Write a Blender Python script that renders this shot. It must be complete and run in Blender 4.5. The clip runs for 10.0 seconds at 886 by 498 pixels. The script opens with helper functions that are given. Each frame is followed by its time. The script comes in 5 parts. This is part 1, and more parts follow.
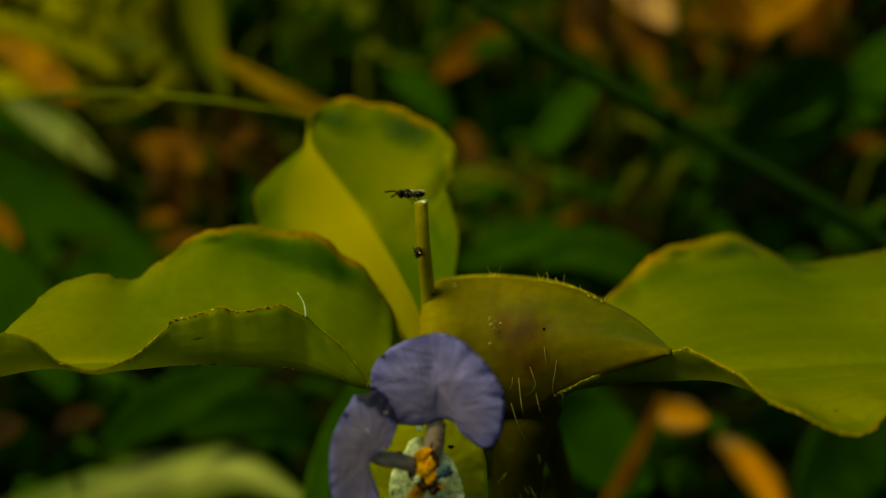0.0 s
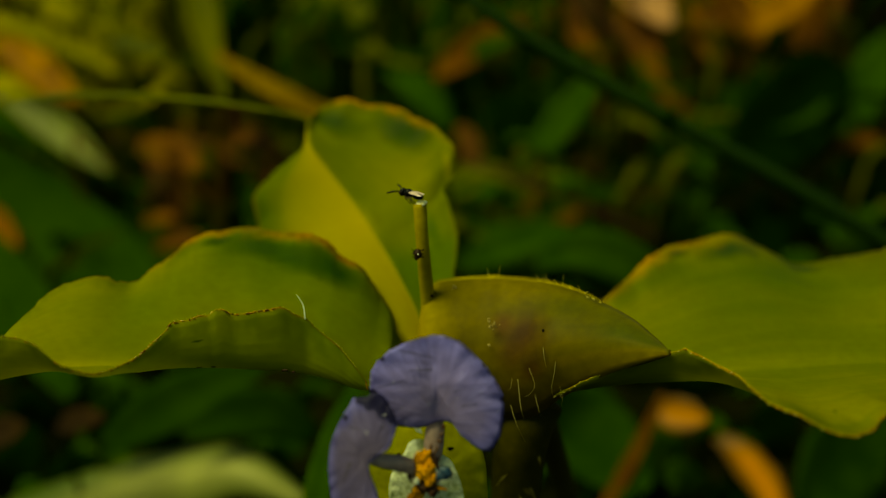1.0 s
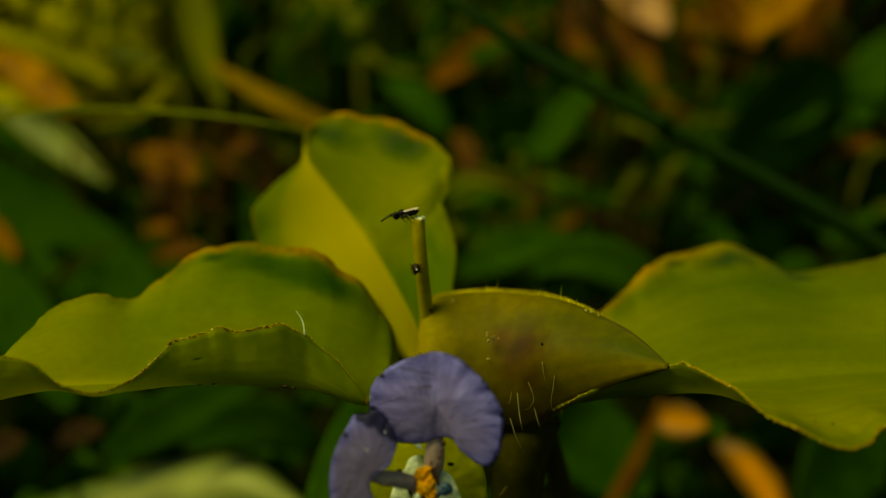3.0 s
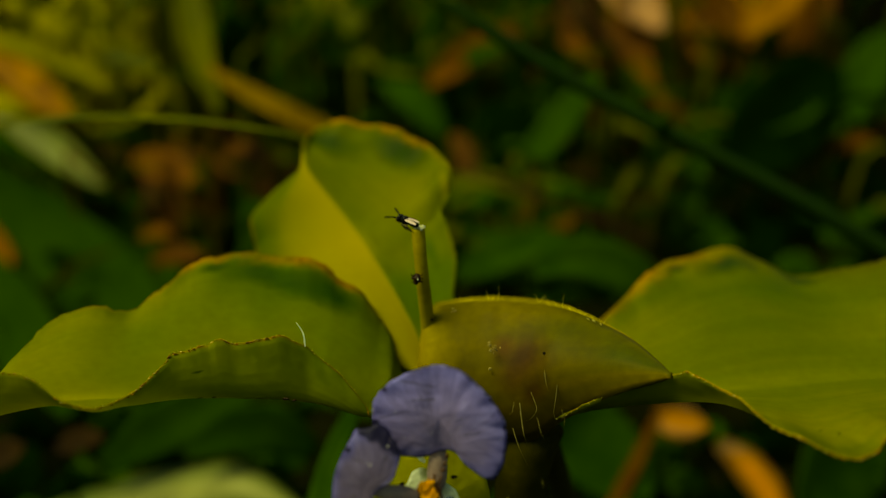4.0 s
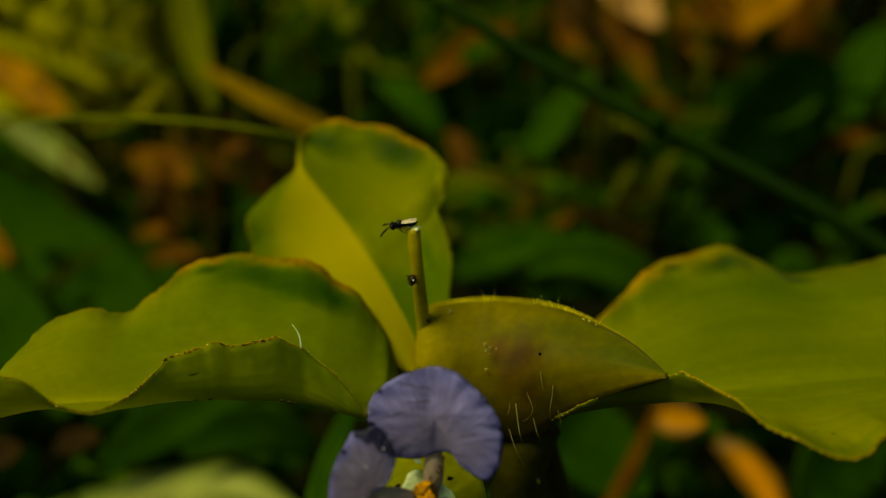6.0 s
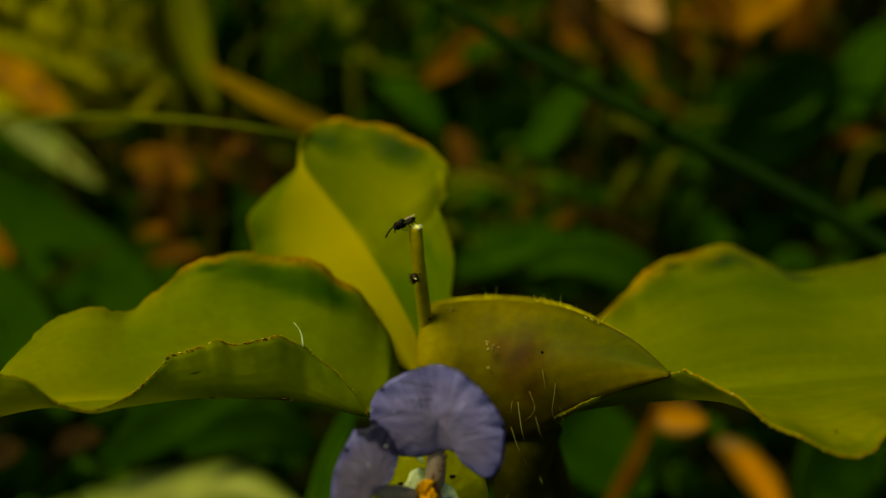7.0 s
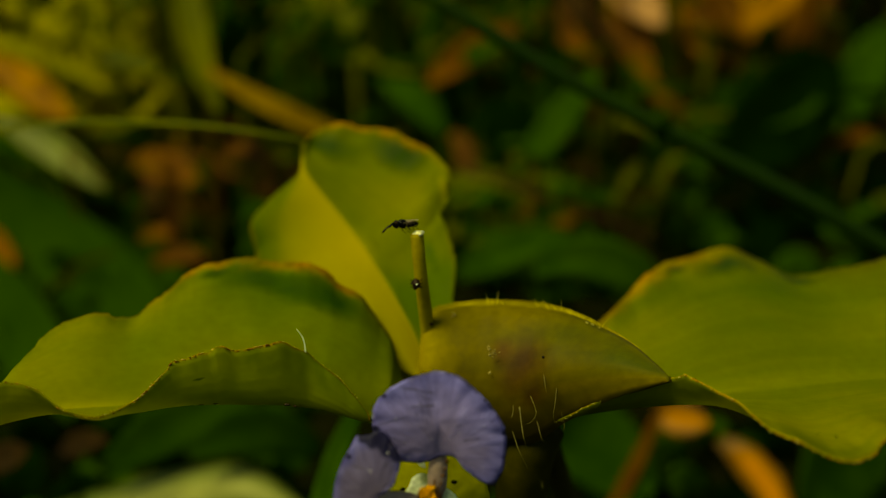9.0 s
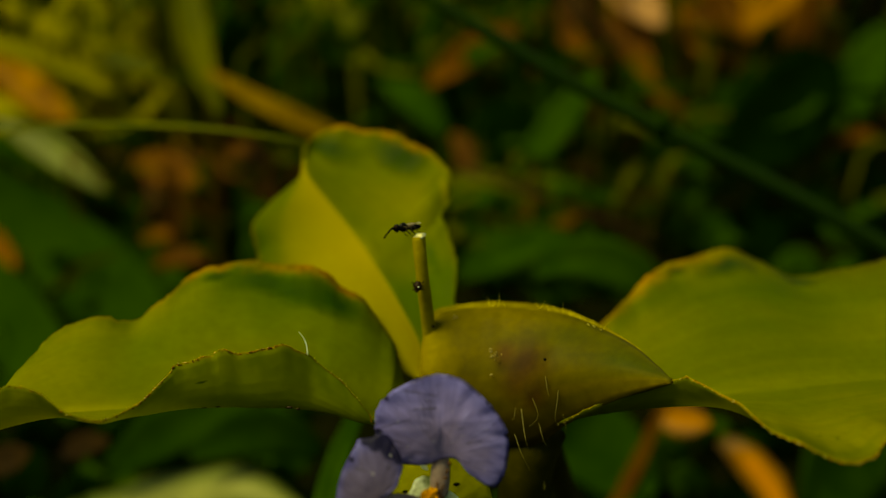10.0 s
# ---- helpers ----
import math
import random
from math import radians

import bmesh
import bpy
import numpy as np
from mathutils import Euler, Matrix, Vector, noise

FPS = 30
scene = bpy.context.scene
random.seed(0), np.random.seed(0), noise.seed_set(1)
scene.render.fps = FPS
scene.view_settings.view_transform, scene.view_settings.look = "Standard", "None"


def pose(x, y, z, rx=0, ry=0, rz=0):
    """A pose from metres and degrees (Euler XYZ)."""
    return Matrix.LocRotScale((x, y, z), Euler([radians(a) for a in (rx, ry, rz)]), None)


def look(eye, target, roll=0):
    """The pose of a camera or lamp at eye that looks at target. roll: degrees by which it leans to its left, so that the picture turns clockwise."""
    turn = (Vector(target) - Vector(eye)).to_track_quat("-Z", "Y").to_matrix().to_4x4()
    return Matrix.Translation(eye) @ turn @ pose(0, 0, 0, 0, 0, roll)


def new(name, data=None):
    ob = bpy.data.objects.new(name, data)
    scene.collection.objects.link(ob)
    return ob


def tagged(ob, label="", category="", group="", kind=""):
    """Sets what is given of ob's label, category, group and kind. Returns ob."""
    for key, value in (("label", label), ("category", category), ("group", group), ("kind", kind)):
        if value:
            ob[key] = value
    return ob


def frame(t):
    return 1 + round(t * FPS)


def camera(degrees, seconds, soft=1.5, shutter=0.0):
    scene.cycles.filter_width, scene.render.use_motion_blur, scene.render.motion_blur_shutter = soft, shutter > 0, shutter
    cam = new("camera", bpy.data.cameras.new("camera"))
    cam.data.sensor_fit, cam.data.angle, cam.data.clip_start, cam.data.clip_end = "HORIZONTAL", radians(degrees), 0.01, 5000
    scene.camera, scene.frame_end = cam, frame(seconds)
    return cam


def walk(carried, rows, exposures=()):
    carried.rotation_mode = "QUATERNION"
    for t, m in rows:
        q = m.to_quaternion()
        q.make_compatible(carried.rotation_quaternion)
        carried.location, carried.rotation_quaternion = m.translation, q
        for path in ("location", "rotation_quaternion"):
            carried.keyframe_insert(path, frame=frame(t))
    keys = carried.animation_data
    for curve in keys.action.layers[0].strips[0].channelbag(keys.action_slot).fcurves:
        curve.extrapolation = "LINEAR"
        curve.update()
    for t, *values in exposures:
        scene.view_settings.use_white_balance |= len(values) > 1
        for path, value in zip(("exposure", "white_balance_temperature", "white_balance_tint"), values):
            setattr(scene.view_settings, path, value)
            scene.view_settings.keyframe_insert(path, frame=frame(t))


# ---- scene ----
MM = 0.001

# ---- camera and its path ----
cam = camera(50, 10.0, soft=1.1)
cam.data.dof.use_dof = True
cam.data.dof.focus_distance = 0.0512
cam.data.dof.aperture_fstop = 25.0
cam.data.dof.aperture_blades = 0
walk(cam, [
    (0, pose(0.000000, -0.045000, 0.090000, 68.000, -0.000, 0.000)),
    (0.5, pose(0.000083, -0.044942, 0.089984, 67.947, 0.119, -0.055)),
    (1, pose(0.000070, -0.045003, 0.090183, 67.928, 0.172, -0.058)),
    (1.5, pose(0.000000, -0.045110, 0.090222, 68.035, 0.257, -0.097)),
    (2, pose(0.000137, -0.044985, 0.090379, 68.107, 0.359, -0.066)),
    (2.5, pose(0.000148, -0.045146, 0.090569, 68.203, 0.450, -0.162)),
    (4, pose(-0.000107, -0.044446, 0.091229, 68.150, 1.068, -0.709)),
    (4.5, pose(-0.000084, -0.044372, 0.091267, 68.118, 1.066, -0.744)),
    (5, pose(-0.000045, -0.044441, 0.091278, 68.134, 1.084, -0.783)),
    (5.5, pose(0.000053, -0.044374, 0.091475, 68.002, 1.188, -0.895)),
    (7, pose(-0.000074, -0.044374, 0.091362, 67.945, 1.280, -0.918)),
    (7.5, pose(-0.000065, -0.044459, 0.091457, 67.931, 1.334, -0.884)),
    (8, pose(-0.000050, -0.044471, 0.091458, 67.902, 1.355, -0.843)),
    (8.5, pose(-0.000064, -0.044575, 0.091621, 67.906, 1.384, -0.868)),
    (9, pose(0.000070, -0.044501, 0.091795, 67.925, 1.563, -0.797)),
    (9.5, pose(0.000021, -0.044507, 0.091764, 67.918, 1.581, -0.803)),
    (10, pose(0.000011, -0.044564, 0.091977, 67.928, 1.725, -0.832)),
], exposures=((0.0, 0.66, 18000, -43), (2.5, 0.66, 18000, -40), (7.0, 0.68, 18000, -39), (10.0, 0.70, 18000, -33)))

# ---- sky and sun ----
SUN_FROM = Vector((-0.48, -0.12, 0.87)).normalized()
world = bpy.data.worlds.new("sky")
scene.world = world
world.use_nodes = True
wn = world.node_tree.nodes
sky = wn.new("ShaderNodeTexSky")
sky.sky_type = 'NISHITA'
sky.sun_disc = False
sky.sun_elevation = math.asin(SUN_FROM.z)
sky.sun_rotation = math.atan2(SUN_FROM.x, SUN_FROM.y)
world.node_tree.links.new(sky.outputs[0], wn["Background"].inputs[0])
wn["Background"].inputs[1].default_value = 0.08
sun = new("sun", bpy.data.lights.new("sun", 'SUN'))
sun.data.energy = 3.9
sun.data.angle = radians(30)
sun.data.color = (1.0, 0.90, 0.70)
sun.matrix_world = look(SUN_FROM * 3, (0, 0, 0))


# ---- materials ----
class Nodes:
    """A material with a Principled shader and short ways to add nodes."""

    def __init__(self, name, rough=0.5, spec=0.4):
        self.mat = bpy.data.materials.new(name)
        self.mat.use_nodes = True
        self.t = self.mat.node_tree
        self.p = self.t.nodes["Principled BSDF"]
        self.out = self.t.nodes["Material Output"]
        self.p.inputs["Roughness"].default_value = rough
        self.p.inputs["Specular IOR Level"].default_value = spec

    def node(self, kind, **ins):
        n = self.t.nodes.new(kind)
        for k, v in ins.items():
            n.inputs[k].default_value = v
        return n

    def link(self, a, b):
        self.t.links.new(a, b)

    def coord(self, which="Object"):
        return self.node("ShaderNodeTexCoord").outputs[which]

    def noise(self, scale, detail=4.0, which="Object", vec=None):
        n = self.node("ShaderNodeTexNoise", Scale=scale, Detail=detail)
        self.link(vec if vec is not None else self.coord(which), n.inputs["Vector"])
        return n.outputs["Fac"]

    def ramp(self, fac, stops):
        n = self.node("ShaderNodeValToRGB")
        e = n.color_ramp.elements
        while len(e) < len(stops):
            e.new(0.5)
        for el, (pos, col) in zip(e, stops):
            el.position, el.color = pos, (*col, 1)
        self.link(fac, n.inputs["Fac"])
        return n.outputs["Color"]

    def mix(self, fac, a, b, blend='MIX'):
        n = self.node("ShaderNodeMix")
        n.data_type, n.blend_type = 'RGBA', blend
        for sock, v in ((n.inputs[0], fac), (n.inputs[6], a), (n.inputs[7], b)):
            if isinstance(v, (int, float)):
                sock.default_value = v
            elif isinstance(v, tuple):
                sock.default_value = (*v, 1)
            else:
                self.link(v, sock)
        return n.outputs[2]

    def maths(self, op, a, b=0.0, c=0.0):
        n = self.node("ShaderNodeMath")
        n.operation = op
        for sock, v in zip(n.inputs, (a, b, c)):
            if isinstance(v, (int, float)):
                sock.default_value = v
            else:
                self.link(v, sock)
        return n.outputs[0]

    def bump(self, height, strength, dist):
        n = self.node("ShaderNodeBump", Strength=strength, Distance=dist)
        self.link(height, n.inputs["Height"])
        self.link(n.outputs[0], self.p.inputs["Normal"])
        return n.outputs[0]

    def thin(self, colour, share, normal=None):
        """Lets light through, as a leaf does."""
        tr = self.node("ShaderNodeBsdfTranslucent")
        self.link(colour, tr.inputs["Color"])
        if normal is not None:
            self.link(normal, tr.inputs["Normal"])
        m = self.node("ShaderNodeMixShader", Fac=share)
        self.link(self.p.outputs[0], m.inputs[1])
        self.link(tr.outputs[0], m.inputs[2])
        self.link(m.outputs[0], self.out.inputs["Surface"])


def leaf_material(name, deep, light, margin, through_col, veins=13, share=0.5, rough=0.6, vein_light=0.2, rough_edge=0.9, margin_from=0.0, margin_to=0.0, margin_width=0.034, patch=120, rib=0.0, stain_or_shade=None, tip=0.0, front_margin=0.3, streak=26.0, scallops=17.0, ribbed=0.7, scalloped=0.85):
    k = Nodes(name, rough, 0.06)
    sep = k.node("ShaderNodeSeparateXYZ")
    k.link(k.coord("UV"), sep.inputs[0])
    u, v = sep.outputs[0], sep.outputs[1]
    big = k.ramp(k.noise(patch, 3), [(0.36, deep), (0.66, light)])
    marks = []
    for cu, cv, wide, shade in stain_or_shade or ():
        # ragged patch of another tone: brown stains, leaf tints, painted ruffle shade
        du, dv = k.maths('SUBTRACT', u, cu), k.maths('SUBTRACT', v, cv)
        far = k.maths('SQRT', k.maths('ADD', k.maths('MULTIPLY', k.maths('MULTIPLY', du, du), 9.0), k.maths('MULTIPLY', k.maths('MULTIPLY', dv, dv), 12.0)))
        far = k.maths('ADD', k.maths('DIVIDE', far, wide), k.maths('MULTIPLY', k.noise(380, 4), rough_edge))
        marks.append((k.ramp(far, [(0.42, (1, 1, 1)), (1.75, (0, 0, 0))]), shade))
        big = k.mix(marks[-1][0], big, shade)
    grain = k.ramp(k.noise(1800, 3), [(0.3, (0.82, 0.82, 0.82)), (0.7, (1.12, 1.12, 1.12))])
    col = k.mix(1.0, big, grain, 'MULTIPLY')
    wave = k.maths('SINE', k.maths('MULTIPLY', v, veins * 2 * math.pi))
    vein = k.maths('MULTIPLY_ADD', wave, 0.5, 0.5)
    col = k.mix(k.maths('MULTIPLY', vein, vein_light), col, k.mix(1.0, col, (1.7, 1.5, 1.0), 'MULTIPLY'))
    # streaks between the veins
    run = k.node("ShaderNodeCombineXYZ")
    k.link(k.maths('MULTIPLY', u, 2.5), run.inputs[0])
    k.link(k.maths('MULTIPLY', v, streak), run.inputs[1])
    cross = k.node("ShaderNodeCombineXYZ")
    k.link(k.maths('MULTIPLY', u, scallops), cross.inputs[0])
    k.link(k.maths('MULTIPLY', v, 3.0), cross.inputs[1])
    streaks = k.ramp(k.noise(1.0, 2, vec=run.outputs[0]), [(0.32, (1 - 0.20 * ribbed, 1 - 0.15 * ribbed, 0.9)), (0.68, (1 + 0.20 * ribbed, 1 + 0.13 * ribbed, 1.0))])
    col = k.mix(1.0, col, streaks, 'MULTIPLY')
    big = k.mix(1.0, big, streaks, 'MULTIPLY')
    # midrib
    mid = k.ramp(k.maths('ABSOLUTE', k.maths('SUBTRACT', v, 0.5)), [(0.004, (1, 1, 1)), (0.05, (0, 0, 0))])
    col = k.mix(k.maths('MULTIPLY', mid, 0.5), col, k.mix(1.0, col, (2.0, 1.7, 1.0), 'MULTIPLY'))
    if tip:
        # deeper green towards the tip
        far_end = k.maths('MULTIPLY', k.ramp(u, [(0.52, (0, 0, 0)), (0.80, (1, 1, 1))]), tip)
        col = k.mix(far_end, col, tuple(c * 0.75 for c in deep))
        big = k.mix(far_end, big, tuple(c * 0.6 for c in deep))
    if rib:
        # broad pale band on one side of the midrib, widest at the base
        off = k.maths('SUBTRACT', v, 0.49)
        reach = k.maths('MULTIPLY', k.maths('SUBTRACT', 1.08, u), rib)
        band = k.maths('MULTIPLY', k.maths('GREATER_THAN', off, 0.0), k.maths('SUBTRACT', 1.0, k.maths('MINIMUM', 1.0, k.maths('DIVIDE', off, reach))))
        band = k.maths('POWER', band, 0.7)
        col = k.mix(k.maths('MULTIPLY', band, 0.66), col, (0.34, 0.25, 0.002))
        big = k.mix(k.maths('MULTIPLY', band, 0.66), big, (0.31, 0.225, 0.002))
    edge = k.maths('MINIMUM', v, k.maths('SUBTRACT', 1.0, v))
    # scalloped shade of the ruffles, painted as darker green inside the margin
    inner = k.maths('MULTIPLY', k.ramp(edge, [(0.04, (1, 1, 1)), (0.22, (0, 0, 0))]), k.ramp(k.noise(1.0, 2, vec=cross.outputs[0]), [(0.40, (0, 0, 0)), (0.60, (1, 1, 1))]))
    inner = k.maths('MULTIPLY', inner, scalloped)
    col = k.mix(inner, col, tuple(c * 0.6 for c in deep))
    big = k.mix(inner, big, tuple(c * 0.5 for c in deep))
    # coloured margin, broken up by noise
    wob = k.maths('MULTIPLY', k.noise(700, 3), k.maths('MULTIPLY_ADD', k.maths('GREATER_THAN', v, 0.5), margin_width * 1.6 * (1 - front_margin), margin_width * 1.6 * front_margin))
    is_edge = k.maths('SUBTRACT', 1.0, k.maths('SMOOTH_MIN', 1.0, k.maths('DIVIDE', edge, wob), 0.3))
    is_edge = k.maths('MAXIMUM', is_edge, 0.0)
    is_edge = k.maths('MULTIPLY', is_edge, k.maths('MINIMUM', 1.0, k.maths('MAXIMUM', 0.45, k.maths('MULTIPLY_ADD', k.noise(260, 4), 5.0, -1.7))))
    is_edge = k.maths('MULTIPLY', is_edge, k.maths('MULTIPLY_ADD', k.maths('GREATER_THAN', v, 0.5), 1 - max(front_margin, 0.6), max(front_margin, 0.6)))
    if margin_to:
        is_edge = k.maths('MULTIPLY', is_edge, k.ramp(u, [(margin_to - 0.05, (1, 1, 1)), (margin_to + 0.06, (0.15, 0.15, 0.15))]))
    if margin_from:
        is_edge = k.maths('MULTIPLY', is_edge, k.ramp(u, [(margin_from - 0.06, (0.12, 0.12, 0.12)), (margin_from + 0.06, (1, 1, 1))]))
    margin = k.ramp(k.noise(1500, 3), [(0.34, tuple(c * 0.55 for c in margin)), (0.5, margin), (0.68, (0.34, 0.27, 0.03))])
    col = k.mix(is_edge, col, margin)
    k.link(col, k.p.inputs["Base Color"])
    h = k.maths('ADD', k.maths('MULTIPLY', vein, 0.13), k.noise(900, 4))
    n = k.bump(h, 0.35, 0.00012)
    tcol = k.mix(0.7, through_col, k.mix(1.0, big, (2.6, 2.6, 2.6), 'MULTIPLY'))
    for mask, shade in marks:
        tcol = k.mix(k.maths('MULTIPLY', mask, 0.8), tcol, tuple(c * 1.6 for c in shade))
    tcol = k.mix(k.maths('MULTIPLY', is_edge, 0.8), tcol, margin)
    k.thin(tcol, share, n)
    return k.mat


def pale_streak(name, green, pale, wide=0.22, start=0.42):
    """A blade with a pale or ripened stripe along its middle, towards the tip; on one grass leaf the stripe is a
    painted glint.
    """
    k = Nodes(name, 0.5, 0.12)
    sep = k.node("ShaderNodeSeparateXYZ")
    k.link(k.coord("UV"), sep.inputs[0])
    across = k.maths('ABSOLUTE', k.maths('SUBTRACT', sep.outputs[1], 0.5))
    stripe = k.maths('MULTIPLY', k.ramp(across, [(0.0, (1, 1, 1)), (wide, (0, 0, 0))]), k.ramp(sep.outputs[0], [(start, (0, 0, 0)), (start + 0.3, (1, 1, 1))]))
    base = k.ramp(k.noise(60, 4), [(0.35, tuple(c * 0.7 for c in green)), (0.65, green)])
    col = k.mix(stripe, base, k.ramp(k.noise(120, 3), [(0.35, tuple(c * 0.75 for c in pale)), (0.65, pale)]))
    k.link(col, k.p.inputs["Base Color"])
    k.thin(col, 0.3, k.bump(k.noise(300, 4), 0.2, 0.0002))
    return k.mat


def plain(name, dark, light, scale, rough=0.6, spec=0.3, bump=0.2, share=0.0, dist=0.0002, metal=0.0):
    k = Nodes(name, rough, spec)
    k.p.inputs["Metallic"].default_value = metal
    f = k.mix(0.35, k.noise(scale, 5), k.noise(scale * 6, 3))
    col = k.ramp(f, [(0.35, dark), (0.65, light)])
    k.link(col, k.p.inputs["Base Color"])
    n = k.bump(k.noise(scale * 4, 5), bump, dist)
    if share:
        k.thin(k.mix(1.0, col, (1.7, 1.7, 1.7), 'MULTIPLY'), share, n)
    return k.mat


LEAF = leaf_material("dayflower leaf", (0.050, 0.088, 0.001), (0.150, 0.151, 0.001), (0.36, 0.15, 0.005), (0.35, 0.33, 0.001), patch=55, margin_to=0.62, margin_width=0.05, front_margin=0.3, ribbed=0.25, vein_light=0.07, rough_edge=0.5, scalloped=0.6, stain_or_shade=((0.235, 0.91, 0.40, (0.014, 0.040, 0.001)), (0.285, 0.89, 0.30, (0.018, 0.046, 0.001)), (0.36, 0.92, 0.30, (0.020, 0.048, 0.001)), (0.44, 0.95, 0.12, (0.026, 0.052, 0.001)), (0.434, 0.134, 0.05, (0.025, 0.040, 0.001))))
LEAF_BROAD = leaf_material("broad dayflower leaf", (0.050, 0.082, 0.001), (0.152, 0.149, 0.001), (0.40, 0.17, 0.007), (0.345, 0.325, 0.001), patch=50, margin_to=0.47, margin_width=0.085, streak=30.0, scallops=21.0, front_margin=0.08, ribbed=0.55, vein_light=0.10, rough_edge=0.5, scalloped=0.6, stain_or_shade=((0.455, 0.92, 0.26, (0.014, 0.036, 0.001)), (0.58, 0.95, 0.20, (0.022, 0.046, 0.001)), (0.36, 0.96, 0.14, (0.022, 0.046, 0.001))))
LEAF_PALE_RIB = leaf_material("dayflower leaf with pale rib", (0.055, 0.088, 0.001), (0.180, 0.157, 0.001), (0.36, 0.15, 0.004), (0.38, 0.325, 0.001), patch=65, rib=0.75, margin_width=0.055, tip=0.45, front_margin=1.0, margin_from=0.60, scallops=11.0, streak=16.0, ribbed=0.25, vein_light=0.07, rough_edge=0.5, scalloped=0.35, stain_or_shade=((0.90, 0.18, 0.62, (0.007, 0.026, 0.001)), (0.70, 0.07, 0.50, (0.009, 0.029, 0.001)), (0.50, 0.05, 0.16, (0.24, 0.21, 0.002)), (0.36, 0.16, 0.30, (0.050, 0.084, 0.001))))
SPATHE = leaf_material("spathe", (0.056, 0.043, 0.001), (0.097, 0.074, 0.001), (0.20, 0.16, 0.01), (0.05, 0.035, 0.001), veins=9, share=0.15, margin_width=0.018, patch=60, ribbed=0.5, streak=15.0, scalloped=0.1, rough_edge=0.45, stain_or_shade=((0.86, 0.15, 1.2, (0.029, 0.033, 0.001)), (0.62, 0.10, 0.8, (0.040, 0.038, 0.001)), (0.38, 0.46, 2.0, (0.028, 0.020, 0.0005)), (0.44, 0.22, 0.66, (0.032, 0.0165, 0.0006)), (0.37, 0.15, 0.26, (0.046, 0.022, 0.0008)), (0.47, 0.19, 0.24, (0.026, 0.0115, 0.0008)), (0.50, 0.34, 0.30, (0.022, 0.0115, 0.0006)), (0.02, 0.15, 0.75, (0.15, 0.112, 0.001))))
STEM = plain("stem", (0.14, 0.105, 0.003), (0.22, 0.17, 0.008), 500, 0.6, 0.08, share=0.25)
# stem brown lowered, so its colour holds the shade under the bract
DARK_STEM = plain("dark stem, shade painted in", (0.011, 0.01, 0.0005), (0.026, 0.021, 0.0005), 500, 0.7, 0.04)
PITH = plain("pith", (0.30, 0.26, 0.10), (0.72, 0.68, 0.42), 3000, 0.8, 0.1)


def crust_material():
    k = Nodes("dry rim", 0.8, 0.1)
    pick = k.node("ShaderNodeNewGeometry").outputs["Random Per Island"]
    col = k.ramp(pick, [(0.0, (0.022, 0.006, 0.001)), (0.35, (0.095, 0.030, 0.002)), (0.70, (0.20, 0.085, 0.004)), (0.88, (0.32, 0.18, 0.02)), (1.0, (0.50, 0.40, 0.13))])
    k.link(k.mix(1.0, col, k.ramp(k.noise(5000, 3), [(0.3, (0.6, 0.6, 0.6)), (0.7, (1.2, 1.2, 1.2))]), 'MULTIPLY'), k.p.inputs["Base Color"])
    return k.mat


CRUST = crust_material()
BLISTER = plain("blister", (0.09, 0.062, 0.008), (0.34, 0.26, 0.08), 3000, 0.5, 0.25)
WHITE_HAIR = plain("white hair", (0.7, 0.7, 0.55), (0.85, 0.85, 0.7), 2000, 0.4, 0.3, share=0.3)
BRISTLE = plain("bristle", (0.07, 0.058, 0.014), (0.19, 0.16, 0.055), 900, 0.5, 0.2, share=0.4)
HAIR = plain("hair", (0.30, 0.26, 0.06), (0.48, 0.42, 0.15), 2000, 0.5, 0.2, share=0.4)


